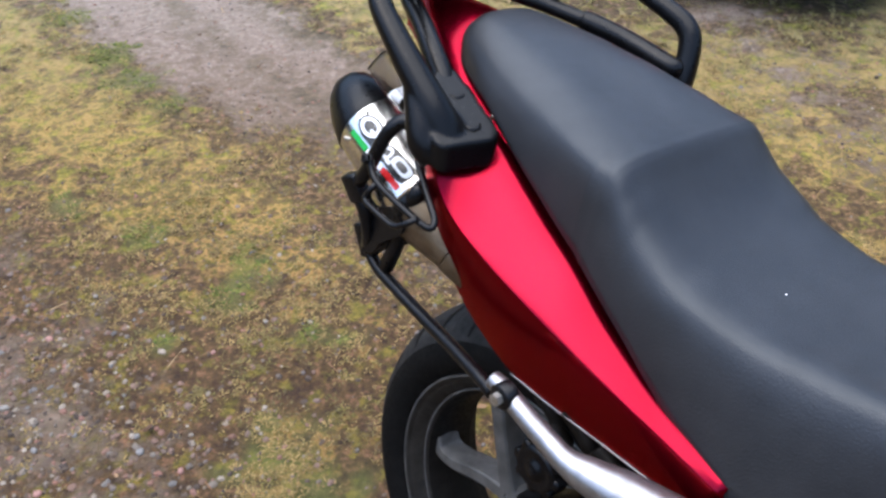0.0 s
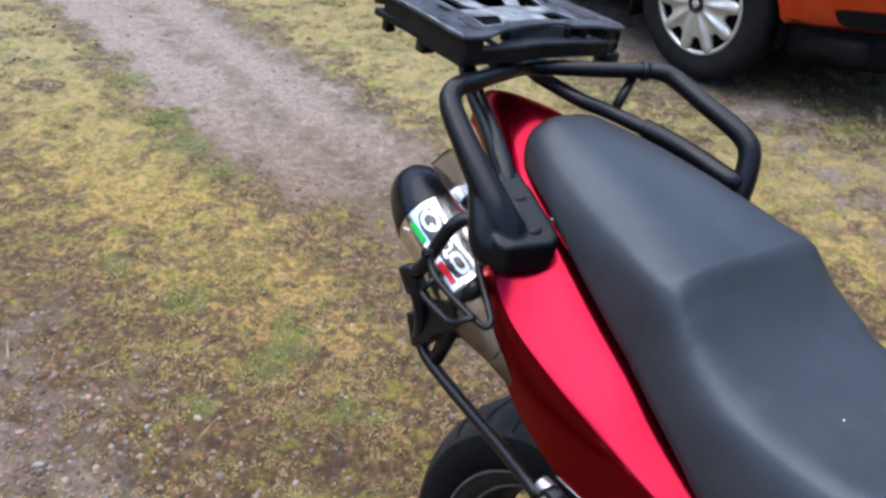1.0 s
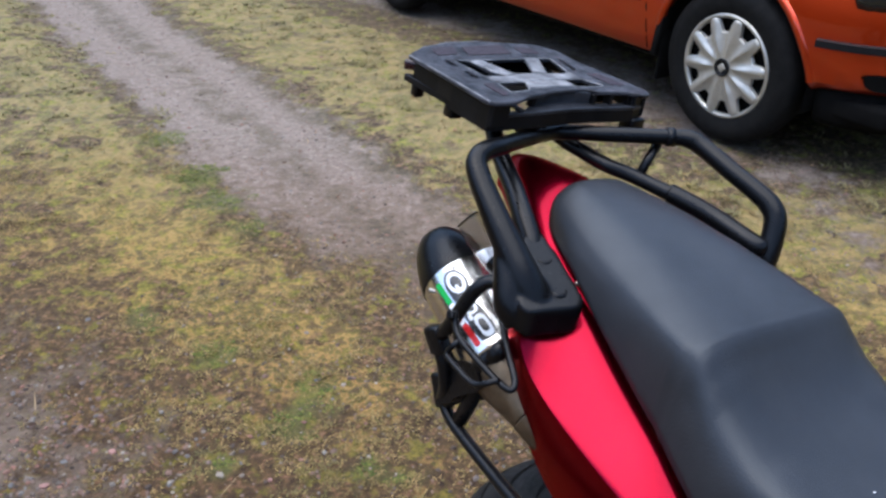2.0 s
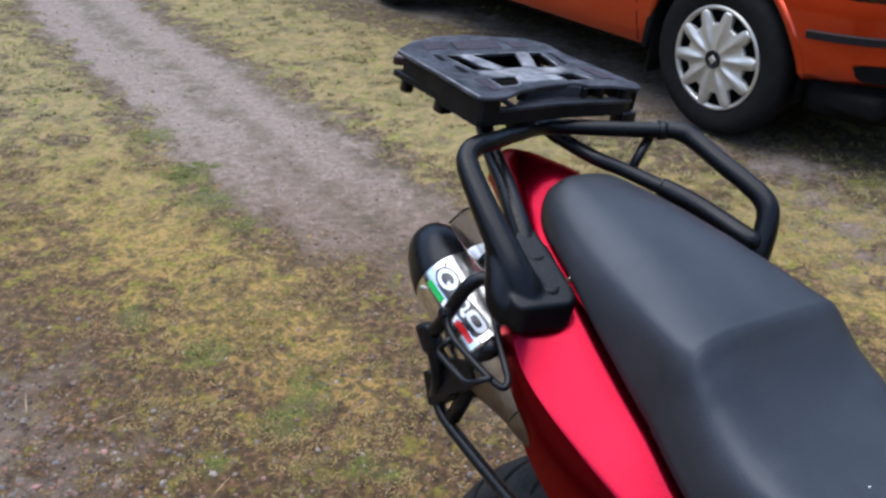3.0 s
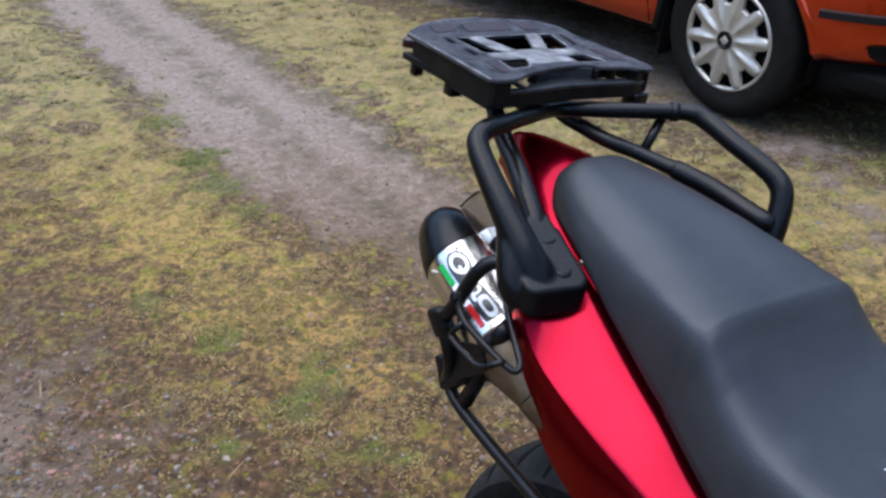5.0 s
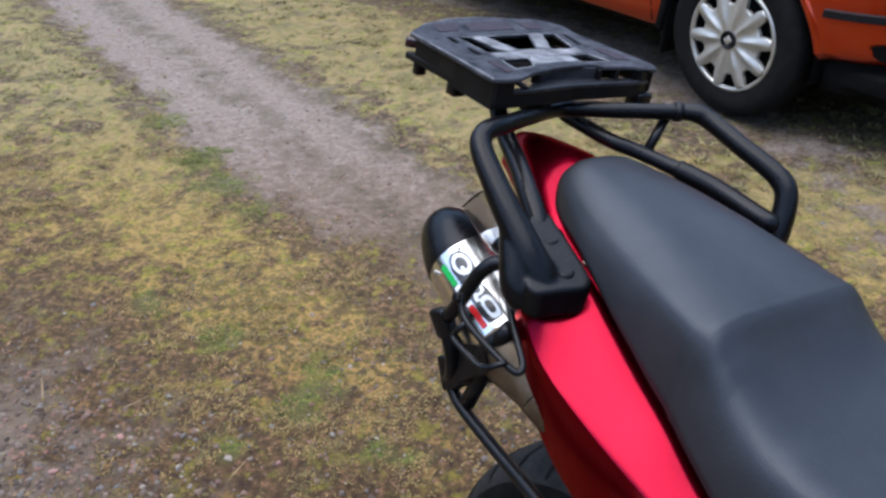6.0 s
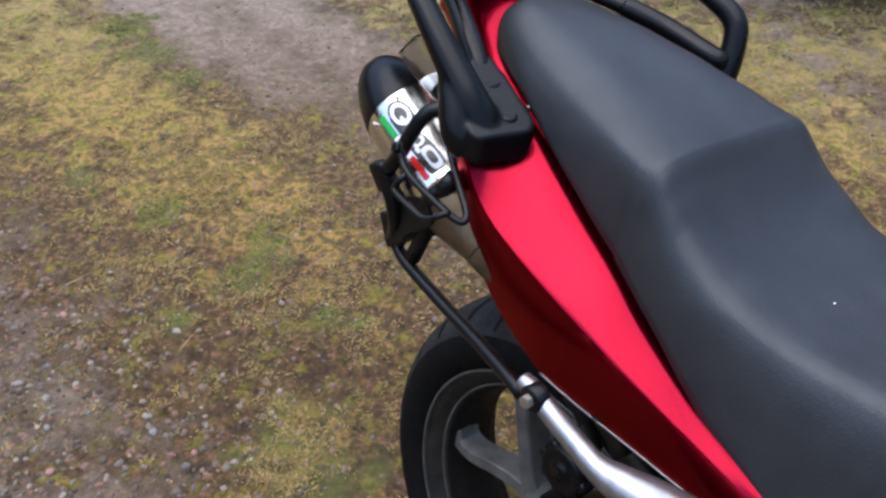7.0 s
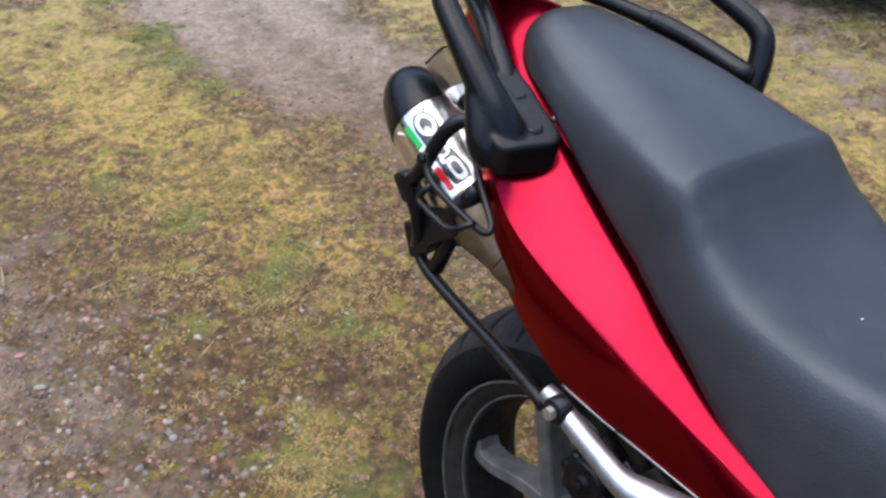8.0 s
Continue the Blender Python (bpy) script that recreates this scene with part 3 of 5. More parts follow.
def build_sky_block():
    """Unseen dark ring, styled as woods, added to block low sky light."""
    n = 240
    rows = []
    ang = np.linspace(0, 2 * math.pi, n, endpoint=False)
    f = lattice(21, 0.10)
    for k, (r, h) in enumerate(((22, -.3), (21.5, 2.0), (21.8, 4.2), (22.6, 6.0), (24.0, 7.2), (26, 7.0))):
        rr = r + 1.6 * (f(ang * 3, ang * 0 + k * .3) - .5)
        hh = h + (h > 3) * 2.2 * (f(ang * 5, ang * 0 + 5 + k * .05) - .5)
        rows.append([(x * 1.0, y + 2, z) for x, y, z in zip(rr * np.cos(ang), rr * np.sin(ang), hh)])
    bm = bmesh.new()
    loft(bm, rows, wrap=True, caps=False)
    return tagged(part("backdrop", bm, M_SKY_BLOCK), "unseen dark ring added far around the yard to block low sky", "woods", kind="structure")


build_sky_block()
build_stones()
build_grass("grass", 96000, 8, 11, (-1.9, 1.3, 0.45, 3.0), 0.62, M_GRASS, "short yellowed winter grass with green blades")
build_grass("grass", 16000, 11, 12, (-3.6, 2.0, 2.6, 5.6), 1.4, M_GRASS_PALE, "short yellowed winter grass beyond the track")
build_grass("moss", 12000, 14, 13, (-1.7, -0.1, 1.2, 3.1), 1.0, M_MOSS, "dark green moss cushions in the turf", True)


def build_leaves():
    rng = np.random.default_rng(31)
    n = 230
    x, y = rng.uniform(-1.6, 1.0, n), rng.uniform(0.7, 3.4, n)
    z = ground_height(x, y)
    bm = bmesh.new()
    for i in range(n):
        l, w, a = rng.uniform(.006, .014), rng.uniform(.003, .006), rng.uniform(0, 6.28)
        if i % 3:  # straws and bits of twig
            l, w = rng.uniform(.012, .034), rng.uniform(.0008, .0016)
        m = Matrix.Translation((x[i], y[i], z[i] + .010)) @ Euler((rng.uniform(-.4, .4), rng.uniform(-.4, .4), a)).to_matrix().to_4x4()
        vs = [bm.verts.new(m @ Vector(p)) for p in ((-l, 0, 0), (-l * .3, w, .002), (l * .5, w * .8, .001), (l, 0, .003), (l * .4, -w, .002), (-l * .4, -w * .8, 0))]
        bm.faces.new(vs)
    return tagged(part("fallen_leaves", bm, M_LEAF, smooth=False), "dead brown leaf scraps and straws lying on the grass", "leaves", kind="stuff")


build_leaves()

M_PEBBLE = {
    "pink": surface("pink_granite", (0.20, 0.105, 0.088), (0.30, 0.165, 0.135), 240, (0.6, 0.8), 0, 0, (0.3, 0.0006, 500), 0.25),
    "grey": surface("grey_stone", (0.11, 0.105, 0.10), (0.19, 0.18, 0.17), 240, (0.6, 0.8), 0, 0, (0.3, 0.0006, 500), 0.25),
    "pale": surface("pale_quartz", (0.15, 0.135, 0.115), (0.22, 0.20, 0.17), 240, (0.5, 0.7), 0, 0, (0.3, 0.0006, 500), 0.25),
}


def pebble(x, y, r, tone, seed):
    """A worn stone of its own, half sunk in the turf."""
    rng = np.random.default_rng(seed)
    bm = bmesh.new()
    bmesh.ops.create_icosphere(bm, subdivisions=2, radius=1.0)
    lobes = [(Vector(rng.normal(0, 1, 3)).normalized(), rng.uniform(.08, .22)) for _ in range(5)]
    stretch = Vector((rng.uniform(.9, 1.35), rng.uniform(.75, 1.0), rng.uniform(.55, .75)))
    for v in bm.verts:
        d = v.co.normalized()
        k = 1 - sum(w * max(0.0, d.dot(n)) ** 2 for n, w in lobes)
        v.co = Vector(a * b for a, b in zip(d * k * r, stretch))
    ob = part("stone", bm, M_PEBBLE[tone])
    ob.matrix_world = Matrix.Translation((x, y, float(ground_height(x, y)) + r * .22)) @ pose(0, 0, 0, 0, 0, float(rng.uniform(0, 360)))
    where = {"pink": "small worn pink granite stone lying on the damp soil", "grey": "small rounded grey stone lying on the gravel", "pale": "small pale quartz stone lying in the turf"}
    return tagged(ob, where[tone], "stone", "loose stones by the near track")


for k, (x, y, r, tone) in enumerate(((-.393, .994, .0085, "pink"), (-.334, 1.395, .0075, "pale"), (-.809, 1.114, .0105, "pale"), (-.893, 1.186, .0095, "pink"), (-.507, 1.065, .008, "grey"), (-.487, 1.030, .009, "grey"),
                                     (-.799, 1.305, .009, "pink"), (-.648, .926, .010, "pink"), (-.747, 1.438, .007, "pale"), (-.421, 1.291, .0065, "pink"), (-.60, .88, .009, "pale"), (-.70, 1.02, .0085, "grey"))):
    pebble(x, y, r, tone, 70 + k)

# ---- motorcycle, leaning on its stand; local x to its right, y ahead, z up ----
B_YAW, B_LEAN = -0.786, 0.193
b_fwd = Vector((math.cos(B_YAW), math.sin(B_YAW), 0))
b_out = Vector((b_fwd.y, -b_fwd.x, 0))
b_right = b_out * math.cos(B_LEAN) + Vector((0, 0, 1)) * math.sin(B_LEAN)
b_up = Vector((0, 0, 1)) * math.cos(B_LEAN) - b_out * math.sin(B_LEAN)
BIKE = Matrix.Translation((0.230, 0.710, 0.001)) @ Matrix((b_right, b_fwd, b_up)).transposed().to_4x4()
bike = tagged(empty("motorcycle", BIKE), "red motorcycle with black seat and luggage rack, leaning on grass", "motorcycle")


def seat_mesh():
    # y, shoulder half width, shoulder z, skirt half width, skirt z, crown z
    # the last number is the sharpness of the shoulder
    table = [(-0.246, .045, .922, .050, .904, .934, 4), (-0.238, .058, .929, .058, .900, .945, 4), (-0.215, .070, .927, .073, .893, .946, 5),
             (-0.15, .084, .914, .094, .880, .938, 9), (-0.08, .096, .906, .108, .850, .926, 9), (-0.02, .106, .903, .115, .822, .915, 9),
             (0.010, .110, .902, .118, .808, .909, 9), (0.028, .113, .9015, .120, .801, .9055, 9), (0.037, .1155, .901, .1215, .795, .904, 8), (0.043, .117, .898, .122, .793, .900, 7), (0.049, .119, .893, .1225, .789, .894, 5),
             (0.062, .124, .878, .124, .782, .880, 4), (0.086, .132, .858, .126, .769, .858, 3.5), (0.115, .138, .841, .127, .752, .839, 3), (0.145, .141, .829, .128, .733, .828, 3),
             (0.20, .143, .820, .129, .702, .817, 5), (0.27, .140, .823, .129, .675, .816, 6), (0.36, .120, .834, .115, .655, .822, 6), (0.45, .085, .850, .085, .67, .842, 3.5)]
    def section(ws, zs, wb, zb, zt, sharp, k, flare=1.0):
        """Half a section from the crown over the shoulder down the skirt; k rounds the shoulder."""
        half = []
        for u in (0, .2, .4, .55, .68, .79, .87, .935, .975):
            half.append((ws * u, zt - (zt - zs) * (0.28 * u ** 2 + 0.72 * u ** sharp)))
        for u in np.linspace(0, 1, 9):
            soft_r = .010 * (1 - u) ** 3
            half.append((ws + .004 - soft_r * .4 + (wb - ws - .004) * u ** flare, zs - .004 + (zb - zs + .004) * u))
        eased = np.array(half)
        for _ in range(12):
            eased[4:15] = (eased[3:14] + 2 * eased[4:15] + eased[5:16]) / 4
        half = [tuple(p) for p in np.array(half) * (1 - k) + eased * k]
        return half + [(wb - 0.014, zb - 0.006), (wb * 0.5, zb - 0.004)]

    rows = []
    for y, ws, zs, wb, zb, zt, sharp in spline(table, 170):
        k = float(np.interp(y, [-.2, .0, .035, .08, .14, .2, .26], [.36, .36, .3, 1, 1, .4, .25]))
        left = section(ws, zs, wb, zb, zt, sharp, k)
        # the right shoulder is rounder, and draws in ahead of the step
        wr = ws + float(np.interp(y, [-.22, -.15, .02, .05, .08, .11, .145, .20, .27, .36, .45], [0, .003, .003, -.008, -.018, -.023, -.024, -.034, -.042, -.034, -.014]))
        zr = zs - float(np.interp(y, [-.22, -.15, .03, .08, .14], [0, .005, .005, .002, 0]))
        round_r = float(np.interp(y, [-.22, -.18, -.02, .03], [.80, .52, .52, .80]))
        right = section(wr, zr, wb, zb, zt, min(sharp, 6), max(k, round_r), float(np.interp(y, [.02, .08], [1.0, .55])))
        # the foam is fuller on the left
        dx = float(np.interp(y, [-.02, .01, .05, .10, .16, .24], [.002, .004, .011, .014, .011, .004]))
        dz = float(np.interp(y, [-.22, -.14, -.08, -.02, .01, .035, .06, .12, .2], [0, .012, .016, .012, .008, .003, .008, .008, 0]))
        rows.append([(x, y, z) for x, z in right] + [(0, y, zb - 0.004)] + [(-x - dx * x / .13, y, z + dz * x / .13) for x, z in left[::-1][:-1]])
    bm = bmesh.new()
    loft(bm, rows)
    bmesh.ops.recalc_face_normals(bm, faces=bm.faces)
    return bm


seat = part("seat", seat_mesh(), M_SEAT, bike, "black grained vinyl dual seat with raised pillion step")

# side panels: three long edges carry the shape
INNER = [(.084, -.200, .876), (.094, -.160, .860), (.107, -.110, .844), (.113, -.073, .828), (.119, -.018, .802), (.125, .037, .778), (.129, .082, .753), (.1325, .128, .732), (.134, .1685, .715), (.134, .215, .701), (.131, .258, .688)]
CREASE = [(.172, -.152, .852), (.177, -.130, .838), (.178, -.120, .822), (.178, -.108, .807), (.176, -.091, .792), (.174, -.067, .779), (.171, -.030, .765), (.167, .014, .751), (.160, .081, .732), (.151, .150, .713), (.146, .183, .704), (.142, .214, .695), (.135, .257, .682)]
LOWER = [(.132, -.178, .746), (.130, -.146, .704), (.128, -.114, .673), (.127, -.080, .649), (.126, -.041, .631), (.126, -.007, .622), (.126, .046, .623), (.126, .093, .6265), (.125, .141, .629), (.124, .186, .631), (.122, .231, .632)]


def panel_mesh(sign):
    n = 56
    a, c, l = (even(p, n) for p in (INNER, CREASE, LOWER))
    rows = []
    for i in range(n):
        A, C, B = a[i], c[i], l[i]
        bulge = np.array((0.0015, 0, 0.0)) * math.sin(math.pi * i / (n - 1))
        r = [A + (-.0270, 0, -.045), A + (-.0262, 0, -.022), A + (-.0242, 0, -.0090), A + (-.0215, 0, -.0025), A + (-.0175, 0, .0015), A + (-.0125, 0, .0037), A + (-.0070, 0, .0034), A + (-.0025, 0, .0017)]
        for u in (.2, .4, .6, .8):
            r.append(A + (C - A) * u)
        r += [C + (A - C) * 0.07, C + (A - C) * 0.02 + (B - C) * 0.008, C + (B - C) * 0.05]
        for u in (.25, .5, .75, .95):
            r.append(C + (B - C) * u + bulge * 4 * u * (1 - u))
        r += [B, B + (-.003, 0, -.001), B + (-.005, 0, .006), B + (-.02, 0, .03)]
        rows.append([(sign * p[0], p[1], p[2]) for p in r])
    bm = bmesh.new()
    loft(bm, rows, wrap=False)
    bmesh.ops.recalc_face_normals(bm, faces=bm.faces)
    if sign < 0:
        bmesh.ops.reverse_faces(bm, faces=bm.faces)
    return bm


for sign in (1, -1):
    p = part("side_panel", panel_mesh(sign), M_RED, bike, "glossy red metallic side panel with a long crease")
    m = p.modifiers.new("thickness", 'SOLIDIFY')
    m.thickness, m.offset = 0.003, -1
    autosmooth(p, 40)


# pale tube stands in for the highlight on the panel's rolled lower edge
bm = bmesh.new()
tube(bm, [(.1275, -.009, .6215), (.1275, .046, .6225), (.1275, .093, .626), (.1265, .141, .6285), (.1255, .186, .6305), (.1235, .231, .6315)], .0012, 8)
part("edge_highlight", bm, M_ALU, bike, "thin pale line for the highlight on the panel's lower edge")


def tail_mesh():
    table = [(-0.386, .012, .905, .885), (-0.378, .026, .916, .880), (-0.335, .046, .924, .868), (-0.28, .066, .924, .852), (-0.235, .082, .905, .838), (-0.18, .092, .882, .815), (-0.10, .100, .855, .79)]
    rows = []
    for y, w, zt, zb in spline(table, 30):
        prof = [(0, zt + .008), (w * .25, zt + .007), (w * .42, zt + .004), (w * .60, zt + .000), (w * .78, zt - .006), (w * .92, zt - .014), (w * 1.0, zt - .027), (w * .99, min((zt + zb) / 2, zt - .034)), (w * .8, zb), (0, zb - .004)]
        rows.append([(x, y, z) for x, z in prof] + [(-x, y, z) for x, z in prof[::-1][1:-1]])
    bm = bmesh.new()
    loft(bm, rows)
    bmesh.ops.recalc_face_normals(bm, faces=bm.faces)
    return bm


part("tail_cowl", tail_mesh(), M_RED, bike, "glossy red tail cowl behind the seat")

# grab rail round the tail, with moulded feet
rail = bmesh.new()
tube(rail, [(.153, -.134, .838), (.157, -.142, .862), (.163, -.157, .884), (.168, -.189, .913), (.170, -.218, .936), (.169, -.248, .958), (.164, -.262, .970), (.150, -.268, .978), (.125, -.273, .980), (.065, -.294, .980),
            (.0, -.313, .977), (-.055, -.273, .986), (-.115, -.235, .994), (-.132, -.221, .996), (-.141, -.203, .991), (-.148, -.160, .977), (-.155, -.122, .965), (-.159, -.100, .955),
            (-.158, -.087, .940), (-.150, -.078, .908), (-.14, -.075, .87)],
     [.0215, .0216, .0190, .0162, .0142, .0130, .0122, .0116, .0108, .0100, .0098, .0098, .0100, .0116, .0118, .0118, .0122, .0130, .0135, .014, .015], 18, 170)
grab = part("grab_rail", rail, M_BLACK, bike, "satin black tubular grab rail")
bm = bmesh.new()
tube(bm, [(-.110, -.2385, .9935), (-.118, -.233, .9943)], .0122, 18, smooth=False)
part("sleeve", bm, M_BLACK, grab)


def pad_mesh(sign):
    bm = bmesh.new()
    out = rounded([(.096, -.210), (.116, -.215), (.160, -.175), (.184, -.128), (.178, -.114), (.150, -.109), (.119, -.102), (.107, -.110), (.099, -.165)], .007, 4)
    top = lambda x, y: .868 - (y + .108) * .314 - (x - .117) * .10
    rows = []
    for k, (inset, dz) in enumerate([(0, -.033), (0, -.006), (.0015, -.002), (.005, 0)]):
        cx = np.mean([p[0] for p in out])
        cy = np.mean([p[1] for p in out])
        rows.append([(sign * (x + (cx - x) * inset * 12), y + (cy - y) * inset * 12, top(x, y) + dz) for x, y in out])
    loft(bm, rows)
    bmesh.ops.recalc_face_normals(bm, faces=bm.faces)
    return bm


for sign in (1, -1):
    bm = pad_mesh(sign)
    if sign > 0:
        tube(bm, [(.153, -.134, .838), (.157, -.142, .862), (.163, -.157, .884), (.168, -.189, .913)], [.0222, .0220, .0193, .0164], 24, 30)
        tube(bm, [(.168, -.184, .904), (.173, -.164, .878), (.175, -.149, .854), (.168, -.136, .838)], [.013, .0165, .0190, .018], 20, 24)
    pad = part("rail_foot", bm, M_BLACK, bike, "moulded black foot of the grab rail")
    md = pad.modifiers.new("cast", 'REMESH')
    md.mode, md.voxel_size, md.use_smooth_shade = 'VOXEL', .0018, True
    md = pad.modifiers.new("fillet", 'SMOOTH')
    md.factor, md.iterations = .5, 14
    for x, y, z in ((.119, -.172, .888), (.131, -.128, .8733)):
        bm = bmesh.new()
        lathe(bm, [(0, 0), (.001, .0), (.0012, .0065), (.0028, .0072), (.0028, .0092), (-.002, .0095)], 24,
              Matrix.Translation((sign * x, y, z - .0030)) @ pose(0, 0, 0, 0, -90, 0))
        part("cap", bm, M_BLACK_STEEL, pad)

# luggage rack tubes under the plate
for pts, rr in (([(-.140, -.083, .911), (-.132, -.092, .914), (-.119, -.150, .926), (-.098, -.196, .935), (-.095, -.200, .9355), (-.073, -.242, .942), (-.052, -.269, .947), (-.039, -.304, .953), (-.027, -.343, .962), (-.02, -.38, .985)], [.0125, .0125, .0122, .0120, .0098, .0095, .0095, .0095, .0095, .0095]),
                ([(.113, -.196, .882), (.110, -.210, .894), (.105, -.235, .911), (.095, -.269, .928), (.085, -.308, .944), (.070, -.350, .962), (.066, -.37, .985)], [.0125, .0130, .0128, .0120, .0115, .011, .011])):
    bm = bmesh.new()
    tube(bm, pts, rr, 14)
    part("rack_tube", bm, M_BLACK_STEEL, bike, "black steel luggage rack tube")
for x0, x1 in ((-.078, -.110),):
    bm = bmesh.new()
    tube(bm, [(x0, -.237, .944), (x1, -.247, .985)], .0062, 12, smooth=False)
    part("rack_strut", bm, M_BLACK_STEEL, bike)
bm = bmesh.new()
box(bm, (.016, .10, .012), pose(-.045, -.345, .989, 20), .003)
box(bm, (.016, .10, .012), pose(.066, -.345, .989, 20), .003)
box(bm, (.15, .018, .010), pose(.01, -.34, .990), .003)
part("rack_bracket", bm, M_BLACK_STEEL, bike)

# luggage plate
PZ = 1.031
plate = new("luggage_plate")
plate.parent = bike
plate["label"] = "worn black plastic luggage plate with cut-outs"
outer = rounded([(.150, -.279), (.134, -.274), (.111, -.277), (.076, -.295), (.022, -.311), (-.030, -.316), (-.043, -.306), (-.091, -.302), (-.104, -.288), (-.122, -.290), (-.131, -.307), (-.131, -.394), (-.128, -.448),
                 (-.137, -.492), (-.116, -.524), (-.028, -.536), (.038, -.525), (.096, -.499), (.140, -.461), (.144, -.361)], .004, 3)
hole = lambda *p: rounded(p, .005, 3)
holes = [hole(*q) for q in (
    ((.043, -.439), (-.041, -.449), (-.001, -.382), (.033, -.378)),
    ((.086, -.438), (.062, -.436), (.060, -.384), (.048, -.371), (.088, -.369)),
    ((.088, -.344), (.041, -.348), (.059, -.316), (.094, -.308)),
    ((-.064, -.450), (-.087, -.450), (-.066, -.390), (-.050, -.379), (-.020, -.379)),
    ((-.027, -.353), (-.063, -.357), (-.074, -.325), (-.024, -.325)),
    ((-.100, -.450), (-.109, -.451), (-.096, -.402), (-.082, -.396)),
    ((.101, -.440), (.090, -.443), (.094, -.416), (.105, -.411)),
    ((.104, -.392), (.093, -.394), (.096, -.367), (.107, -.362)))]
bm = bmesh.new()
slab(bm, outer, holes, PZ - .005, PZ, .0011)
autosmooth(part("top", bm, M_WORN, plate, "scuffed grey-black top face with cut-outs"), 30)
for outline in ([(.0600, -.437), (.0445, -.4395), (.0345, -.3785), (.0475, -.3725), (.0585, -.385)], [(-.0425, -.450), (-.0625, -.451), (-.0190, -.3790), (-.0025, -.3825)],
                [(.088, -.3665), (.048, -.369), (.033, -.3765), (-.001, -.3805), (-.050, -.377), (-.066, -.386), (-.064, -.3585), (-.027, -.355), (.040, -.350), (.088, -.346)],
                [(.039, -.3485), (-.025, -.3525), (-.022, -.330), (.056, -.322)]):
    bm = bmesh.new()
    slab(bm, outline, [], PZ - .004, PZ + .0009, .0006)
    autosmooth(part("rib", bm, M_SCUFF, plate, "rib rubbed pale by luggage"), 30)

# edges rubbed pale
for loop in [h + h[:1] for h in holes[:5]] + [[(.1478, -.279), (.1428, -.361), (.1392, -.459)], [(.094, -.4975), (.038, -.5232), (-.026, -.534)]]:
    bm = bmesh.new()
    tube(bm, [(x, y, PZ - .0004) for x, y in loop], .0011, 6, smooth=False)
    part("rubbed_edge", bm, M_SCUFF, plate)


def wall(name, pts, z0, z1, t):
    """One upright web of the plate along a line; a strip of even thickness."""
    p = [Vector((x, y, 0)) for x, y in pts]
    bm = bmesh.new()
    rows = []
    for i, q in enumerate(p):
        d = (p[min(i + 1, len(p) - 1)] - p[max(i - 1, 0)]).normalized()
        n = Vector((-d.y, d.x, 0)) * t / 2
        q = q + d * (t * .4 * ((i == len(p) - 1) - (i == 0)))
        rows.append([q + n * e + Vector((0, 0, z)) for e, z in ((-1, z0), (1, z0), (1, z1 - .001), (.7, z1), (-.7, z1), (-1, z1 - .001))])
    loft(bm, rows)
    bmesh.ops.recalc_face_normals(bm, faces=bm.faces)
    return part(name, bm, M_UNDER_PLATE, plate, smooth=False)


# front: a ledge before a bowed wall, with windows on both sides of it
bm = bmesh.new()
slab(bm, [(.139, -.281), (.119, -.281), (.057, -.287), (.014, -.292), (-.033, -.293), (-.100, -.291), (-.118, -.295), (-.122, -.316), (-.100, -.308), (-.044, -.310), (-.030, -.316), (.002, -.319), (.040, -.317), (.060, -.311), (.082, -.294), (.139, -.287)], [], PZ - .021, PZ - .0165, .0006)
part("ledge", bm, M_LEDGE_LIT, plate, "front ledge of the plate, coloured grey as lit", smooth=False)
wall("front_wall", [(.138, -.2835), (.119, -.2835), (.057, -.2895), (.014, -.2945), (-.033, -.2955), (-.100, -.2935), (-.117, -.2975)], PZ - .036, PZ - .0185, .004)
wall("bowed_wall", [(.056, -.311), (.036, -.3165), (.010, -.319), (-.014, -.3175), (-.034, -.312)], PZ - .018, PZ - .003, .004).data.materials[0] = M_LEDGE_LIT
for x, y in ((-.040, -.307), (-.066, -.304), (-.096, -.301), (.060, -.306)):
    wall("post", [(x, y), (x, y - .007)], PZ - .018, PZ - .004, .005)
wall("end_post", [(.139, -.281), (.117, -.284)], PZ - .030, PZ - .004, .006)
wall("end_post", [(-.102, -.296), (-.119, -.300)], PZ - .030, PZ - .004, .006)
bm = bmesh.new()
tube(bm, [(.113, -.287, PZ - .005), (.086, -.289, PZ - .018)], .0032, 8, smooth=False)
part("strut", bm, M_LEDGE_LIT, plate)
wall("side_web", [(.138, -.286), (.135, -.36)], PZ - .037, PZ - .005, .006)
wall("side_web", [(.134, -.36), (.130, -.40), (.127, -.458), (.090, -.492), (.040, -.518)], PZ - .029, PZ - .005, .005)
wall("side_web", [(-.118, -.296), (-.131, -.335), (-.133, -.43), (-.142, -.484), (-.136, -.508), (-.098, -.524), (-.037, -.537), (.046, -.529)], PZ - .030, PZ - .005, .005)
wall("foot_rail", [(.128, -.33), (.126, -.47)], PZ - .036, PZ - .028, .012)
for x, y, w in ((.122, -.375, .018), (.122, -.455, .014), (-.112, -.300, .024), (-.118, -.44, .018), (.06, -.31, .02)):
    bm = bmesh.new()
    box(bm, (w, w, .020), pose(x, y, PZ - .042), .003)
    part("lug", bm, M_BLACK, plate)
bm = bmesh.new()
box(bm, (.034, .010, .013), pose(.111, -.480, PZ - .020, 0, 0, -40), .003)
part("reflector", bm, M_REFLECTOR, plate, "dark red reflector at the back corner")
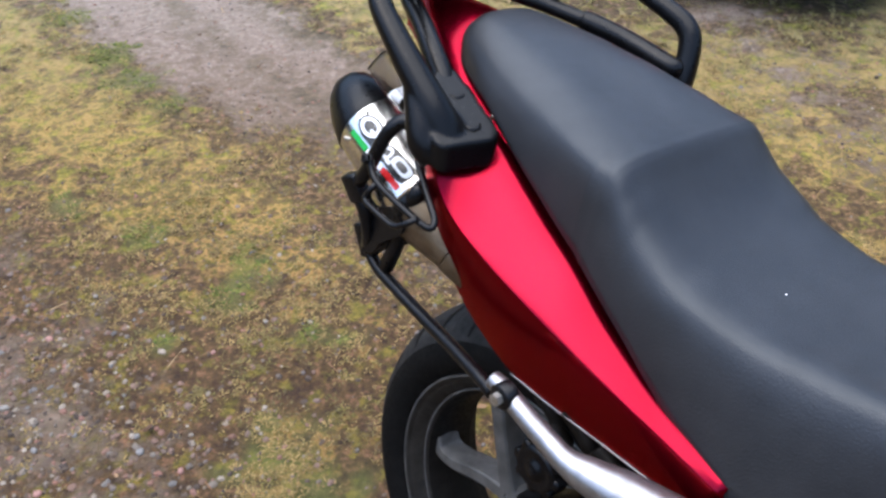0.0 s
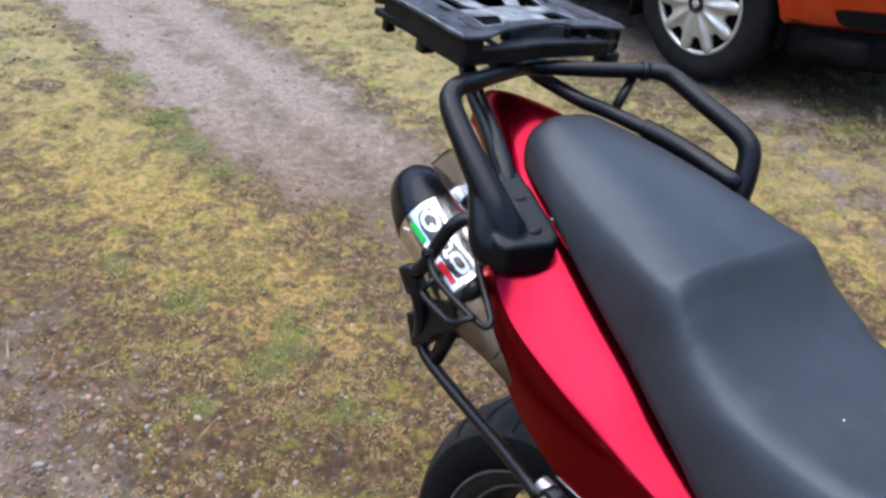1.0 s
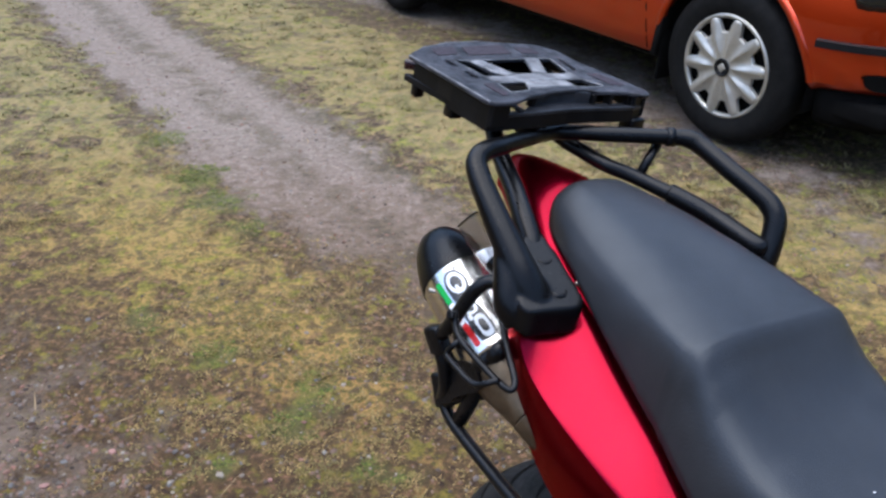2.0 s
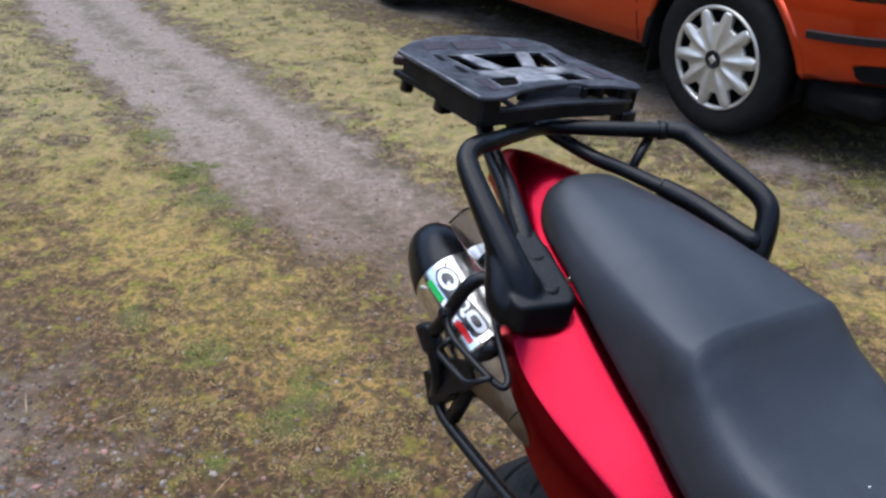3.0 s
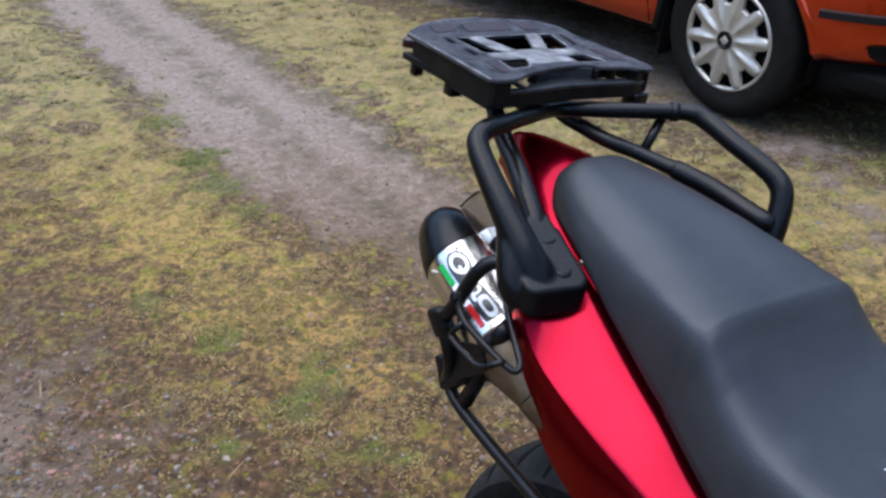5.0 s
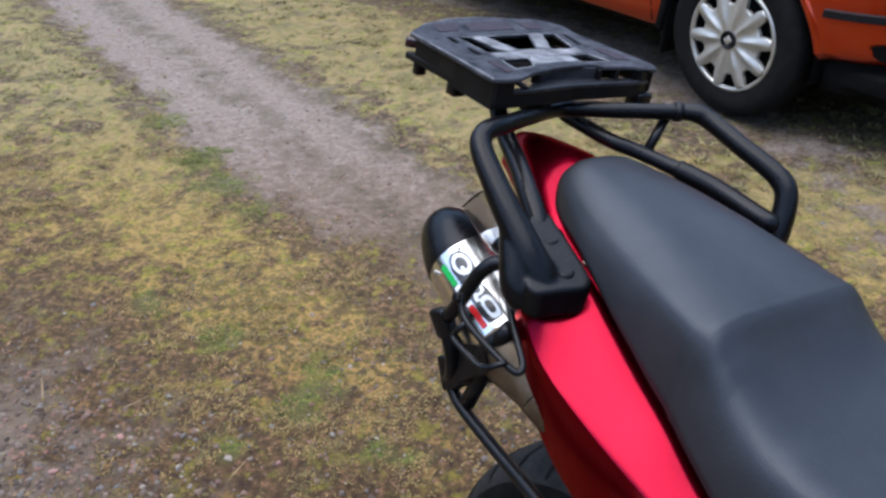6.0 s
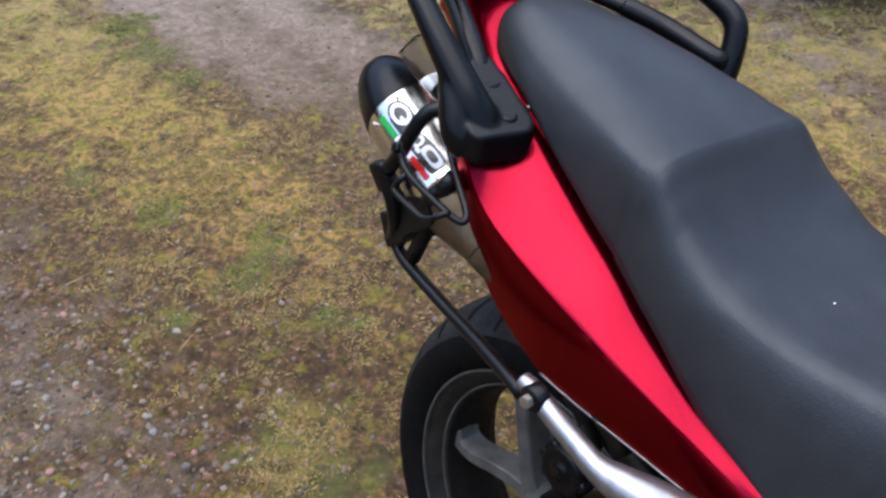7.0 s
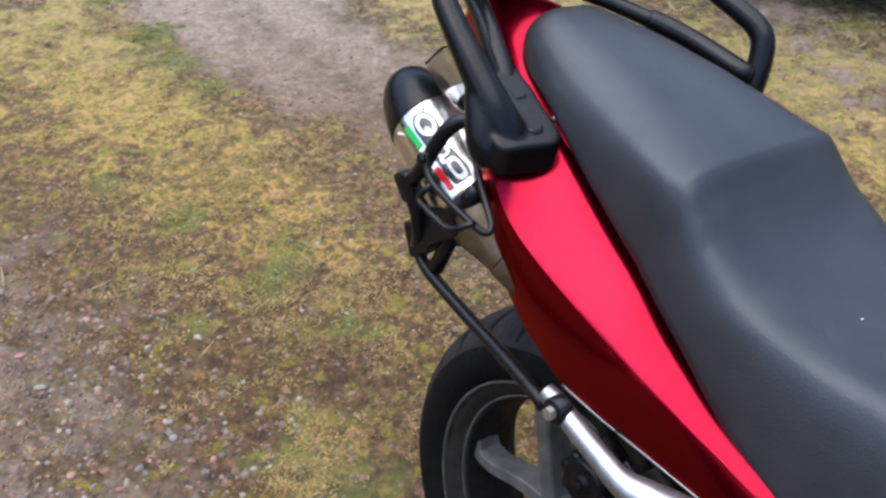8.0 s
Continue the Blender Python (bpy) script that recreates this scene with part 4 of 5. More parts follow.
for outline in ([(.086, -.492), (.044, -.502), (.060, -.466), (.098, -.458)], [(.030, -.501), (-.048, -.514), (-.036, -.471), (.046, -.461)], [(-.064, -.507), (-.094, -.501), (-.087, -.471), (-.056, -.473)],
                [(.112, -.340), (.100, -.340), (.104, -.300), (.116, -.296)], [(-.112, -.378), (-.090, -.378), (-.090, -.330), (-.112, -.326)]):
    bm = bmesh.new()
    slab(bm, rounded(outline, .004, 3), [], PZ - .002, PZ + .0008)
    autosmooth(part("inlay", bm, M_PAD, plate, "purple-brown rubber inlay"), 30)
# dark sheet added under the open plate, so its holes look shaded
bm = bmesh.new()
slab(bm, [(x * .88, -.435 + (y + .412) * .70) for x, y in outer], [], PZ - .030, PZ - .024)
part("base", bm, M_UNDER, plate)

# exhaust: muffler with dark end cap and decals
MA, MB = Vector((.120, -.150, .720)), Vector((.1055, -.357, .797))
m_dir = (MB - MA).normalized()
m_len = (MB - MA).length
m_y = Vector((1, 0, 0))
m_y = (m_y - m_dir * m_y.dot(m_dir)).normalized()
m_z = m_dir.cross(m_y)
if m_z.z < 0:
    m_z = -m_z
MUF = Matrix.Translation(MA) @ Matrix((m_dir, m_y, m_z)).transposed().to_4x4()
MR = 0.0495
E0 = .176
exhaust = new("exhaust")
exhaust.parent = bike
exhaust["label"] = "polished steel silencer with black end cap and decals"
bm = bmesh.new()
lathe(bm, [(.050, MR * .99), (.053, MR), (m_len * .6, MR), (E0, MR), (E0 + .004, MR * .985)], 64, MUF)
part("sleeve", bm, M_MUFFLER, exhaust)
bm = bmesh.new()
lathe(bm, [(-.030, MR * .55), (-.014, MR * .64), (.016, MR * .84), (.040, MR * .975), (.049, MR * 1.006), (.053, MR * 1.006)], 64, MUF)
part("inlet_cone", bm, M_CONE, exhaust, "dull heat-stained inlet cone")
bm = bmesh.new()
tube(bm, [MUF @ Vector((-.024, 0, 0)), MUF @ Vector((-.05, -.008, -.002)), MUF @ Vector((-.085, -.032, -.006)), MUF @ Vector((-.13, -.06, -.02))], [MR * .59, .027, .024, .023], 24)
part("link_pipe", bm, M_CONE, exhaust)
bm = bmesh.new()
lathe(bm, [(E0, MR * 1.012), (E0 + .005, MR * 1.016), (E0 + .020, MR * .962), (E0 + .036, MR * .885), (E0 + .052, MR * .775), (E0 + .065, MR * .64), (E0 + .074, MR * .50), (E0 + .077, MR * .42), (E0 + .071, MR * .38), (E0 + .03, MR * .38), (E0 + .03, 0)], 64, MUF)
part("end_cap", bm, M_BLACK, exhaust, "satin black conical end cap")


def lean(s):
    """The marks run a little askew round the sleeve."""
    return 18.8 + (.1625 - s) * 110


def mark(name, s, a, hs, ha, mat, lift, hole=0.0, power=2.0):
    """A rounded mark on the sleeve, or a ring where hole is its inner share."""
    bm = bmesh.new()
    rows = []
    for i in range(40):
        t = 2 * math.pi * i / 40
        c, w = math.cos(t), math.sin(t)
        c, w = math.copysign(abs(c) ** (2 / power), c), math.copysign(abs(w) ** (2 / power), w)
        row = []
        for q in np.linspace(hole, 1, 5):
            th = radians(a + ha * q * w - 110 * hs * q * c)
            row.append(MUF @ Vector((s + hs * q * c, (MR + lift) * math.cos(th), (MR + lift) * math.sin(th))))
        rows.append(row)
    rows.append(rows[0])
    loft(bm, rows, wrap=False)
    bmesh.ops.remove_doubles(bm, verts=bm.verts, dist=1e-7)
    bmesh.ops.recalc_face_normals(bm, faces=bm.faces)
    return part(name, bm, mat, exhaust)


# plain marks in place of a maker's name: pale shapes on black grounds
for q0, q1, b0, b1 in ((.118, .153, 7, 19), (.062, .118, 6, 19)):
    mark("decal", (q0 + q1) / 2, lean((q0 + q1) / 2) + (b0 + b1) / 2, (q1 - q0) / 2, (b1 - b0) / 2, M_DECAL_BLACK, .0006, 0, 5)
mark("decal", .1475, lean(.1475) + 24, .0200, 15.5, M_DECAL_BLACK, .0008)
mark("decal_ring", .1475, lean(.1475) + 24, .0165, 12.3, M_DECAL_WHITE, .0013, .62)
mark("decal_bar", .1385, lean(.1385) + 22, .0060, 2.4, M_DECAL_WHITE, .0013, 0, 4)
mark("decal_dot", .1235, lean(.1235) + 17, .0030, 3.2, M_DECAL_WHITE, .0013)
mark("decal", .0880, lean(.0880) + 20, .0270, 13.5, M_DECAL_BLACK, .0008, 0, 3.2)
mark("decal_ring", .1060, lean(.1060) + 20, .0075, 9.0, M_DECAL_WHITE, .0013, .5)
mark("decal_ring", .0790, lean(.0790) + 22, .0165, 8.5, M_DECAL_WHITE, .0013, .56, 3)
mark("decal_bar", .0965, lean(.0965) + 13, .0045, 3.0, M_DECAL_WHITE, .0013, 0, 4)
for q0, q1, mat in ((.129, .1625, M_GREEN), (.1185, .1275, M_WHITE), (.0955, .1015, M_WHITE), (.0610, .0945, M_DECAL_RED)):
    mark("stripe", (q0 + q1) / 2, lean((q0 + q1) / 2), (q1 - q0) / 2, 4.2, mat, .0009, 0, 12)
for s, a in ((.166, 2), (.161, 6), (.168, 52)):
    bm = bmesh.new()
    p = MUF @ Vector((s, MR * math.cos(radians(a)), MR * math.sin(radians(a))))
    bmesh.ops.create_uvsphere(bm, u_segments=12, v_segments=8, radius=.0026, matrix=Matrix.Translation(p))
    part("rivet", bm, M_STEEL, exhaust)

# clear turn signal between rail and silencer
signal = new("turn_signal")
signal.parent = bike
signal["label"] = "turn signal with clear lens"
E1, E2, F1, F2 = (Vector(q) for q in ((.128, -.311, .862), (.128, -.285, .893), (.128, -.243, .836), (.128, -.226, .868)))
sg_n = (E2 - E1).cross(F1 - E1).normalized()
if sg_n.x < 0:
    sg_n = -sg_n


def signal_at(u, v, d):
    """A place in the lens: u from its tip to its foot, v across it, d outwards from its middle."""
    e = E1.lerp(F1, u).lerp(E2.lerp(F2, u), v)
    return e + sg_n * d * (.55 + .45 * math.sin(math.pi * min(1, .12 + u * .7)))


bm = bmesh.new()
rows = []
for u in (0, .012, .05, .12, .25, .45, .7, 1.0):
    k = min(1.0, .72 + u * 6)
    ring = []
    for t in (2 * math.pi * q / 28 for q in range(28)):
        c, w = math.cos(t), math.sin(t)
        c, w = math.copysign(abs(c) ** .45, c), math.copysign(abs(w) ** .7, w)
        ring.append(signal_at(u, .5 + .5 * c * k, .011 * w * k))
    rows.append(ring)
loft(bm, rows)
bmesh.ops.recalc_face_normals(bm, faces=bm.faces)
lens = autosmooth(part("lens", bm, M_CLEAR, signal, "clear ribbed lens"), 50)
md = lens.modifiers.new("thickness", 'SOLIDIFY')
md.thickness, md.offset = .0016, -1
for v in (.12, .30, .48, .66, .84):
    bm = bmesh.new()
    tube(bm, [signal_at(u, v, .0095) for u in (.06, .3, .6, .9)], .0009, 6)
    part("rib", bm, M_CLEAR, lens)
bm = bmesh.new()
tube(bm, bent([signal_at(-.01, v, d) for v, d in ((.02, .006), (.5, .007), (.98, .006), (.98, -.006))], .003), .0013, 8, smooth=False)
part("rim", bm, M_BLACK, signal, "thin black gasket along the lens")
bm = bmesh.new()
lathe(bm, [(-.016, .002), (-.014, .007), (-.006, .0105), (.004, .0125), (.007, .0125), (.006, .0105), (-.006, .008), (-.012, .002)], 28,
      Matrix.Translation(signal_at(.80, .42, .001)) @ Matrix((-(F1 - E1).normalized(), (E2 - E1).normalized(), sg_n)).transposed().to_4x4())
part("reflector_bowl", bm, M_WHITE, signal, "white reflector round the bulb")
bm = bmesh.new()
tube(bm, [signal_at(.96, .5, 0), Vector((.124, -.205, .842)), Vector((.108, -.17, .83))], [.015, .012, .010], 14)
part("stalk", bm, M_BLACK, signal, "black rubber stalk")

# wire pannier frame on the right side
frame_ob = new("pannier_frame")
frame_ob.parent = bike
frame_ob["label"] = "thin black steel pannier frame"
WIRES = [
    ("wire", [(.198, -.209, .815), (.201, -.199, .799), (.203, -.184, .792), (.204, -.152, .788), (.203, -.118, .784), (.195, -.100, .777), (.187, -.102, .783), (.184, -.113, .791), (.178, -.132, .802), (.172, -.150, .812), (.166, -.167, .820), (.158, -.172, .850)], .0040, .010),
    ("wire", [(.204, -.184, .792), (.211, -.197, .769), (.213, -.178, .768), (.212, -.136, .764), (.204, -.112, .787)], .0034, .013),
    ("strap", [(.152, -.186, .853), (.162, -.203, .850), (.172, -.211, .838), (.179, -.220, .809), (.181, -.231, .781), (.181, -.247, .755)], .0086, .014),
    ("strap", [(.181, -.250, .752), (.179, -.247, .738), (.176, -.238, .724), (.172, -.234, .705), (.166, -.236, .684), (.158, -.247, .660)], .0080, .010),
    ("stay", [(.152, -.255, .662), (.151, -.246, .645), (.153, -.225, .637), (.158, -.169, .635), (.163, -.118, .635), (.172, -.061, .640), (.184, .002, .645), (.186, .020, .643)], .0078, .016),
    ("brace", [(.150, -.170, .782), (.152, -.191, .741), (.150, -.197, .704), (.151, -.214, .648)], .0100, .02),
    ("brace", [(.154, -.243, .655), (.150, -.213, .687), (.140, -.172, .712)], .0075, .01),
]
for nm, pts, r, turn in WIRES:
    bm = bmesh.new()
    tube(bm, bent(pts, turn), r, 12, smooth=False)
    part(nm, bm, M_BLACK_STEEL, frame_ob)
bm = bmesh.new()
box(bm, (.012, .024, .045), pose(.153, -.256, .664, 25, 0, 10), .003)
part("clamp", bm, M_BLACK_STEEL, frame_ob)
bm = bmesh.new()  # gusset plate that ties the strap to the stay
slab(bm, rounded([(-.246, .737), (-.226, .730), (-.200, .745), (-.184, .741), (-.172, .727), (-.182, .714), (-.213, .687), (-.221, .671), (-.246, .657), (-.238, .683), (-.236, .709)], .005, 3), [], -.002, .002)
bmesh.ops.transform(bm, matrix=Matrix(((0, 0, 1, .166), (1, 0, 0, 0), (0, 1, 0, 0), (0, 0, 0, 1))), verts=bm.verts)
part("gusset", bm, M_BLACK_STEEL, frame_ob, "flat black steel gusset", smooth=False)
bm = bmesh.new()
box(bm, (.018, .026, .036), pose(.180, -.250, .748, 30, 8, 10), .004)
part("clamp", bm, M_BLACK_STEEL, frame_ob, "black clamp on the strap")
bm = bmesh.new()
lathe(bm, [(0, .0062), (.004, .0062), (.005, .0045), (.005, 0)], 6, pose(.204, -.205, .812, 0, -20, 0))
part("bolt", bm, M_BLACK_STEEL, frame_ob, smooth=False)
bm = bmesh.new()
lathe(bm, [(.050, MR * 1.01), (.048, MR * 1.045), (.036, MR * 1.02), (.034, MR * .90)], 48, MUF)
part("strap_band", bm, M_BLACK_STEEL, frame_ob, "black band clamped round the silencer")

# footrest hanger: silver tube, bolt
hanger = new("footrest_hanger")
hanger.parent = bike
hanger["label"] = "silver aluminium footrest hanger"
bm = bmesh.new()
tube(bm, [(.190, .020, .664), (.190, .036, .663), (.191, .068, .656), (.191, .099, .650), (.189, .127, .643), (.182, .150, .640), (.168, .19, .638), (.15, .25, .636)], [.0100, .0108, .0112, .0118, .0132, .018, .024, .028], 18, 60, True)
part("arm", bm, M_ALU, hanger)
bm = bmesh.new()
lathe(bm, [(-.010, .014), (.004, .014), (.006, .012), (.006, 0)], 28, Matrix.Translation((.198, .0435, .6635)))
part("boss", bm, M_BLACK_STEEL, hanger)
bm = bmesh.new()
lathe(bm, [(.004, .0085), (.0055, .0085), (.006, .007), (.0125, .007), (.013, .005), (.013, 0)], 6, Matrix.Translation((.198, .0435, .6635)))
part("bolt", bm, M_STEEL, hanger, smooth=False)
# dark sheet added behind the arm, so the gap there reads as shade
bm = bmesh.new()
box(bm, (.006, .20, .26), pose(.104, .225, .555, -6), .002)
part("gap_shade_sheet", bm, M_DARK, bike)
for y, z, r, h in ((.070, .628, .011, .05), (.118, .612, .013, .05), (.030, .618, .009, .03), (.052, .590, .012, .02)):
    bm = bmesh.new()
    tube(bm, [(.118, y, z), (.116, y + h * .6, z - h * .35), (.110, y + h, z - h)], r, 12)
    part("hose", bm, M_DARK, hanger)
for y, z in ((.070, .640), (.115, .636)):
    bm = bmesh.new()
    lathe(bm, [(-.01, .007), (.004, .007), (.006, .005), (.006, 0)], 12, Matrix.Translation((.118, y, z)))
    part("bolt", bm, M_BLACK_STEEL, hanger)

# dark frame and inner mudguard inside the tail
bm = bmesh.new()
box(bm, (.12, .42, .10), pose(.03, .06, .715, -8), .02)
box(bm, (.10, .22, .06), pose(0, -.21, .80, -18), .02)
part("inner_tail", bm, M_DARK, bike)
bm = bmesh.new()
tube(bm, [(.08, -.05, .70), (.10, .10, .640), (.09, .30, .60)], .014, 12)
part("subframe", bm, M_BLACK_STEEL, bike)

# rear wheel
WY, WZ, TR = .004, .314, .313  # axle height, tyre radius
wheel = new("rear_wheel")
wheel.parent = bike
wheel.location = (0, WY, WZ)
wheel["label"] = "rear wheel with grey cast spokes and black tyre"
bm = bmesh.new()
def crown(t):
    """Tread profile: t in degrees from the middle of the tread."""
    return (.080 * math.sin(radians(t)), TR - .060 + .060 * math.cos(radians(t)))


lathe(bm, [crown(a) for a in np.linspace(-66, 66, 23)], 110)
tyre = part("tyre", bm, M_TREAD, wheel, "black road tyre, dusty tread with curved grooves")
for sg in (1, -1):
    bm = bmesh.new()
    x1, r1 = crown(66)
    lathe(bm, [(sg * x, r) for x, r in ((x1, r1), (x1 + .003, r1 - .006), (.0795, .262), (.0785, .250), (.073, .238), (.066, .231), (.060, .225))], 110)
    part("sidewall", bm, M_RUBBER, tyre, "clean black tyre sidewall")
bm = bmesh.new()
for k in range(28):  # sickle-shaped tread grooves, cut as dark inlays
    for sg in (1, -1):
        a0 = 2 * math.pi * (k + (0 if sg > 0 else .5)) / 28
        vs = []
        for u in np.linspace(0, 1, 6):
            th = radians(12 + 48 * u) * sg
            ang = a0 + .11 * u - .05 * u * u
            for e in (-1, 1):
                w = .0055 * (1 - .6 * abs(2 * u - 1))
                r = TR - .060 + .0606 * math.cos(th)
                an = ang + e * w / TR
                vs.append(bm.verts.new((.0808 * math.sin(th), r * math.cos(an), r * math.sin(an))))
        for i in range(0, 10, 2):
            bm.faces.new((vs[i], vs[i + 1], vs[i + 3], vs[i + 2]))
bmesh.ops.recalc_face_normals(bm, faces=bm.faces)
tagged(part("tread_grooves", bm, M_RUBBER, tyre), kind="stuff")
bm = bmesh.new()
lathe(bm, [(.044, .1975), (.0465, .1990), (.0480, .2015), (.0475, .2040), (.0500, .2065), (.0590, .2150), (.0615, .2190), (.0622, .2215), (.0650, .2225), (.0665, .2255), (.0655, .2288), (.060, .2295), (.050, .214), (.030, .200), (-.030, .200), (-.056, .214), (-.060, .228), (-.066, .231), (-.070, .229), (-.070, .222), (-.068, .217)], 110)
rim = part("rim", bm, M_RIM_DARK, wheel, "dark brown-grey alloy rim")
for x, r, w in ((.0658, .2268, .0019), (.0482, .2018, .0016)):  # paler rings painted in for the highlights along the rim's lips
    bm = bmesh.new()
    lathe(bm, [(x + w * math.cos(a), r + w * math.sin(a)) for a in np.linspace(0, 2 * math.pi, 9)], 110)
    part("rim_highlight", bm, M_RIM, rim, "paler ring for the highlight on the rim edge")
bm = bmesh.new()
lathe(bm, [(.0445, .1972), (.040, .195), (.030, .190), (-.030, .190), (-.050, .209), (-.068, .217)], 110)
part("barrel", bm, M_DARK, wheel)
bm = bmesh.new()
lathe(bm, [(.052, 0), (.052, .030), (.045, .045), (.030, .055), (-.030, .055), (-.05, .045), (-.05, 0)], 40)
part("hub", bm, M_RIM, wheel)
SPOKES = ([(.203, 181, .017), (.186, 186, .011), (.158, 186.5, .0105), (.122, 181, .0105), (.087, 172, .011), (.050, 155, .012)],
          [(.203, 121, .018), (.184, 123.5, .014), (.156, 125, .013), (.116, 129, .013), (.076, 137, .014), (.050, 145, .016)])
for k in range(3):
    for polar in SPOKES:
        pts = spline([(h, r * math.cos(radians(g + 120 * k)), r * math.sin(radians(g + 120 * k))) for r, g, h in polar], 22)
        wide, pts = pts[:, 0].copy(), pts * (0, 1, 1)
        bm = bmesh.new()
        rows = []
        for i, q in enumerate(pts):
            t = Vector(pts[min(i + 1, 21)] - pts[max(i - 1, 0)]).normalized()
            n = Vector((1, 0, 0)).cross(t)
            u = 1 - i / 21
            w = float(wide[i])
            xo, xi = .040 - .006 * u, -.004
            rows.append([Vector(q) + n * e + Vector((x, 0, 0)) for e, x in ((-w * .75, xo), (w * .75, xo), (w * .92, xo - .003), (w, .016), (w * .7, xi), (-w * .7, xi), (-w, .016), (-w * .92, xo - .003))])
        loft(bm, rows)
        bmesh.ops.recalc_face_normals(bm, faces=bm.faces)
        autosmooth(part("spoke", bm, M_RIM, wheel), 28)
bm = bmesh.new()
lathe(bm, [(-.060, .062), (-.060, .108), (-.056, .108), (-.056, .062), (-.060, .062)], 60)
part("brake_disc", bm, M_STEEL, wheel)

# swing arm, caliper
bm = bmesh.new()
tube(bm, [(.105, -.03, .312), (.108, .06, .318), (.105, .20, .335), (.09, .42, .36)], [.028, .027, .028, .032], 14)
lathe(bm, [(.085, .03), (.135, .03), (.138, .026), (.138, 0)], 28, Matrix.Translation((0, 0, .312)))
part("swing_arm", bm, M_DARK, bike)
cal = new("brake_caliper")
cal.parent = bike
bm = bmesh.new()
box(bm, (.055, .10, .06), pose(.085, .075, .44, 35), .012, 3)
part("body", bm, M_BLACK_STEEL, cal)
bm = bmesh.new()
lathe(bm, [(-.02, .030), (.010, .030), (.014, .026), (.012, .021), (.012, .013), (.016, .011), (.016, 0)], 30, Matrix.Translation((.100, .044, .507)))
part("cover", bm, M_BLACK, cal)
for k in range(8):
    bm = bmesh.new()
    a = 2 * math.pi * k / 8
    lathe(bm, [(-.018, .008), (.008, .008), (.011, .006), (.011, 0)], 12, Matrix.Translation((.100, .044 + .029 * math.cos(a), .507 + .029 * math.sin(a))))
    part("lobe", bm, M_BLACK, cal)
bm = bmesh.new()
lathe(bm, [(0, .005), (.018, .005), (.0185, .004), (.0185, 0)], 6, Matrix.Translation((.100, .044, .507)))
part("bolt", bm, M_BLACK_STEEL, cal, smooth=False)

# a crumb of dust and small fasteners
for p, r in (((.081, -.149, .862), .004),):
    bm = bmesh.new()
    bmesh.ops.create_uvsphere(bm, u_segments=10, v_segments=8, radius=r, matrix=Matrix.Translation(p))
    part("rivet", bm, M_STEEL, bike, "bright steel rivet")

bm = bmesh.new()
bmesh.ops.create_icosphere(bm, subdivisions=2, radius=.0009)
crumb = part("crumb", bm, M_WHITE)
crumb.matrix_world = BIKE @ pose(.011, .193, .8187)
tagged(crumb, "tiny white crumb lying on the black seat", "crumb")

# ---- car; local x ahead, y to its left, z up; origin under the front right wheel ----
C_YAW = -0.795
CAR = Matrix.Translation((0.627, 3.309, -0.008)) @ pose(0, 0, 0, 0, -2.2, math.degrees(C_YAW))
car = tagged(empty("car", CAR), "orange hatchback parked on the grass", "car")
WB, WIDTH = 2.45, 1.64


def body_half(x):
    """Half section of the body at x: (inset from the side, z), from the sill up to the bonnet or belt."""
    top = float(np.interp(x, [-3.15, -2.9, -.6, -.2, .3, .6, .72, .78], [.80, .93, .93, .92, .84, .76, .66, .58]))
    nose = max(0.0, (x - .22) / .56)
    tail = max(0.0, (-2.75 - x) / .40)
    ins = .30 * nose ** 2.2 + .22 * tail ** 2
    low = float(np.interp(x, [.30, .35, .78], [.245, .305, .320]))
    return [(ins + .07, low), (ins + .026, low + .010), (ins + .014, max(.27, low + .02)), (ins - .002, max(.33, low + .035)), (ins - .018, .41), (ins - .024, .46), (ins - .024, .51), (ins - .016, .58), (ins + .002, .65), (ins + .024, min(.72, top - .05)), (ins + .045, top - .025), (ins + .09, top - .006), (ins + .22, top + .012), (WIDTH / 2, top + .03)]


def car_body():
    rows = []
    for x in np.concatenate([np.linspace(-3.15, -2.7, 10), np.linspace(-2.6, .2, 30), np.linspace(.25, .78, 18)]):
        h = body_half(x)
        ring = [(x, i, z) for i, z in h] + [(x, WIDTH - i, z) for i, z in h[::-1][1:]]
        rows.append(ring)
    bm = bmesh.new()
    loft(bm, rows)
    bmesh.ops.recalc_face_normals(bm, faces=bm.faces)
    return bm


body = part("body", car_body(), M_ORANGE, car, "orange metallic bodywork")
cut = bmesh.new()
for cx in (0, -WB):
    for y0 in (.10, WIDTH - .10):
        bmesh.ops.create_cone(cut, cap_ends=True, segments=64, radius1=.343, radius2=.343, depth=.56, matrix=pose(cx, y0, .300, 90))
cut_me = bpy.data.meshes.new("cutter")
cut.to_mesh(cut_me)
cut.free()
cutter = new("cutter", cut_me)
cutter.parent = car
md = body.modifiers.new("arches", 'BOOLEAN')
md.operation, md.object, md.solver = 'DIFFERENCE', cutter, 'EXACT'
bpy.context.view_layer.update()
done = bpy.data.meshes.new_from_object(body.evaluated_get(bpy.context.evaluated_depsgraph_get()))
body.modifiers.clear()
body.data = done
bpy.data.objects.remove(cutter)
autosmooth(body, 32)

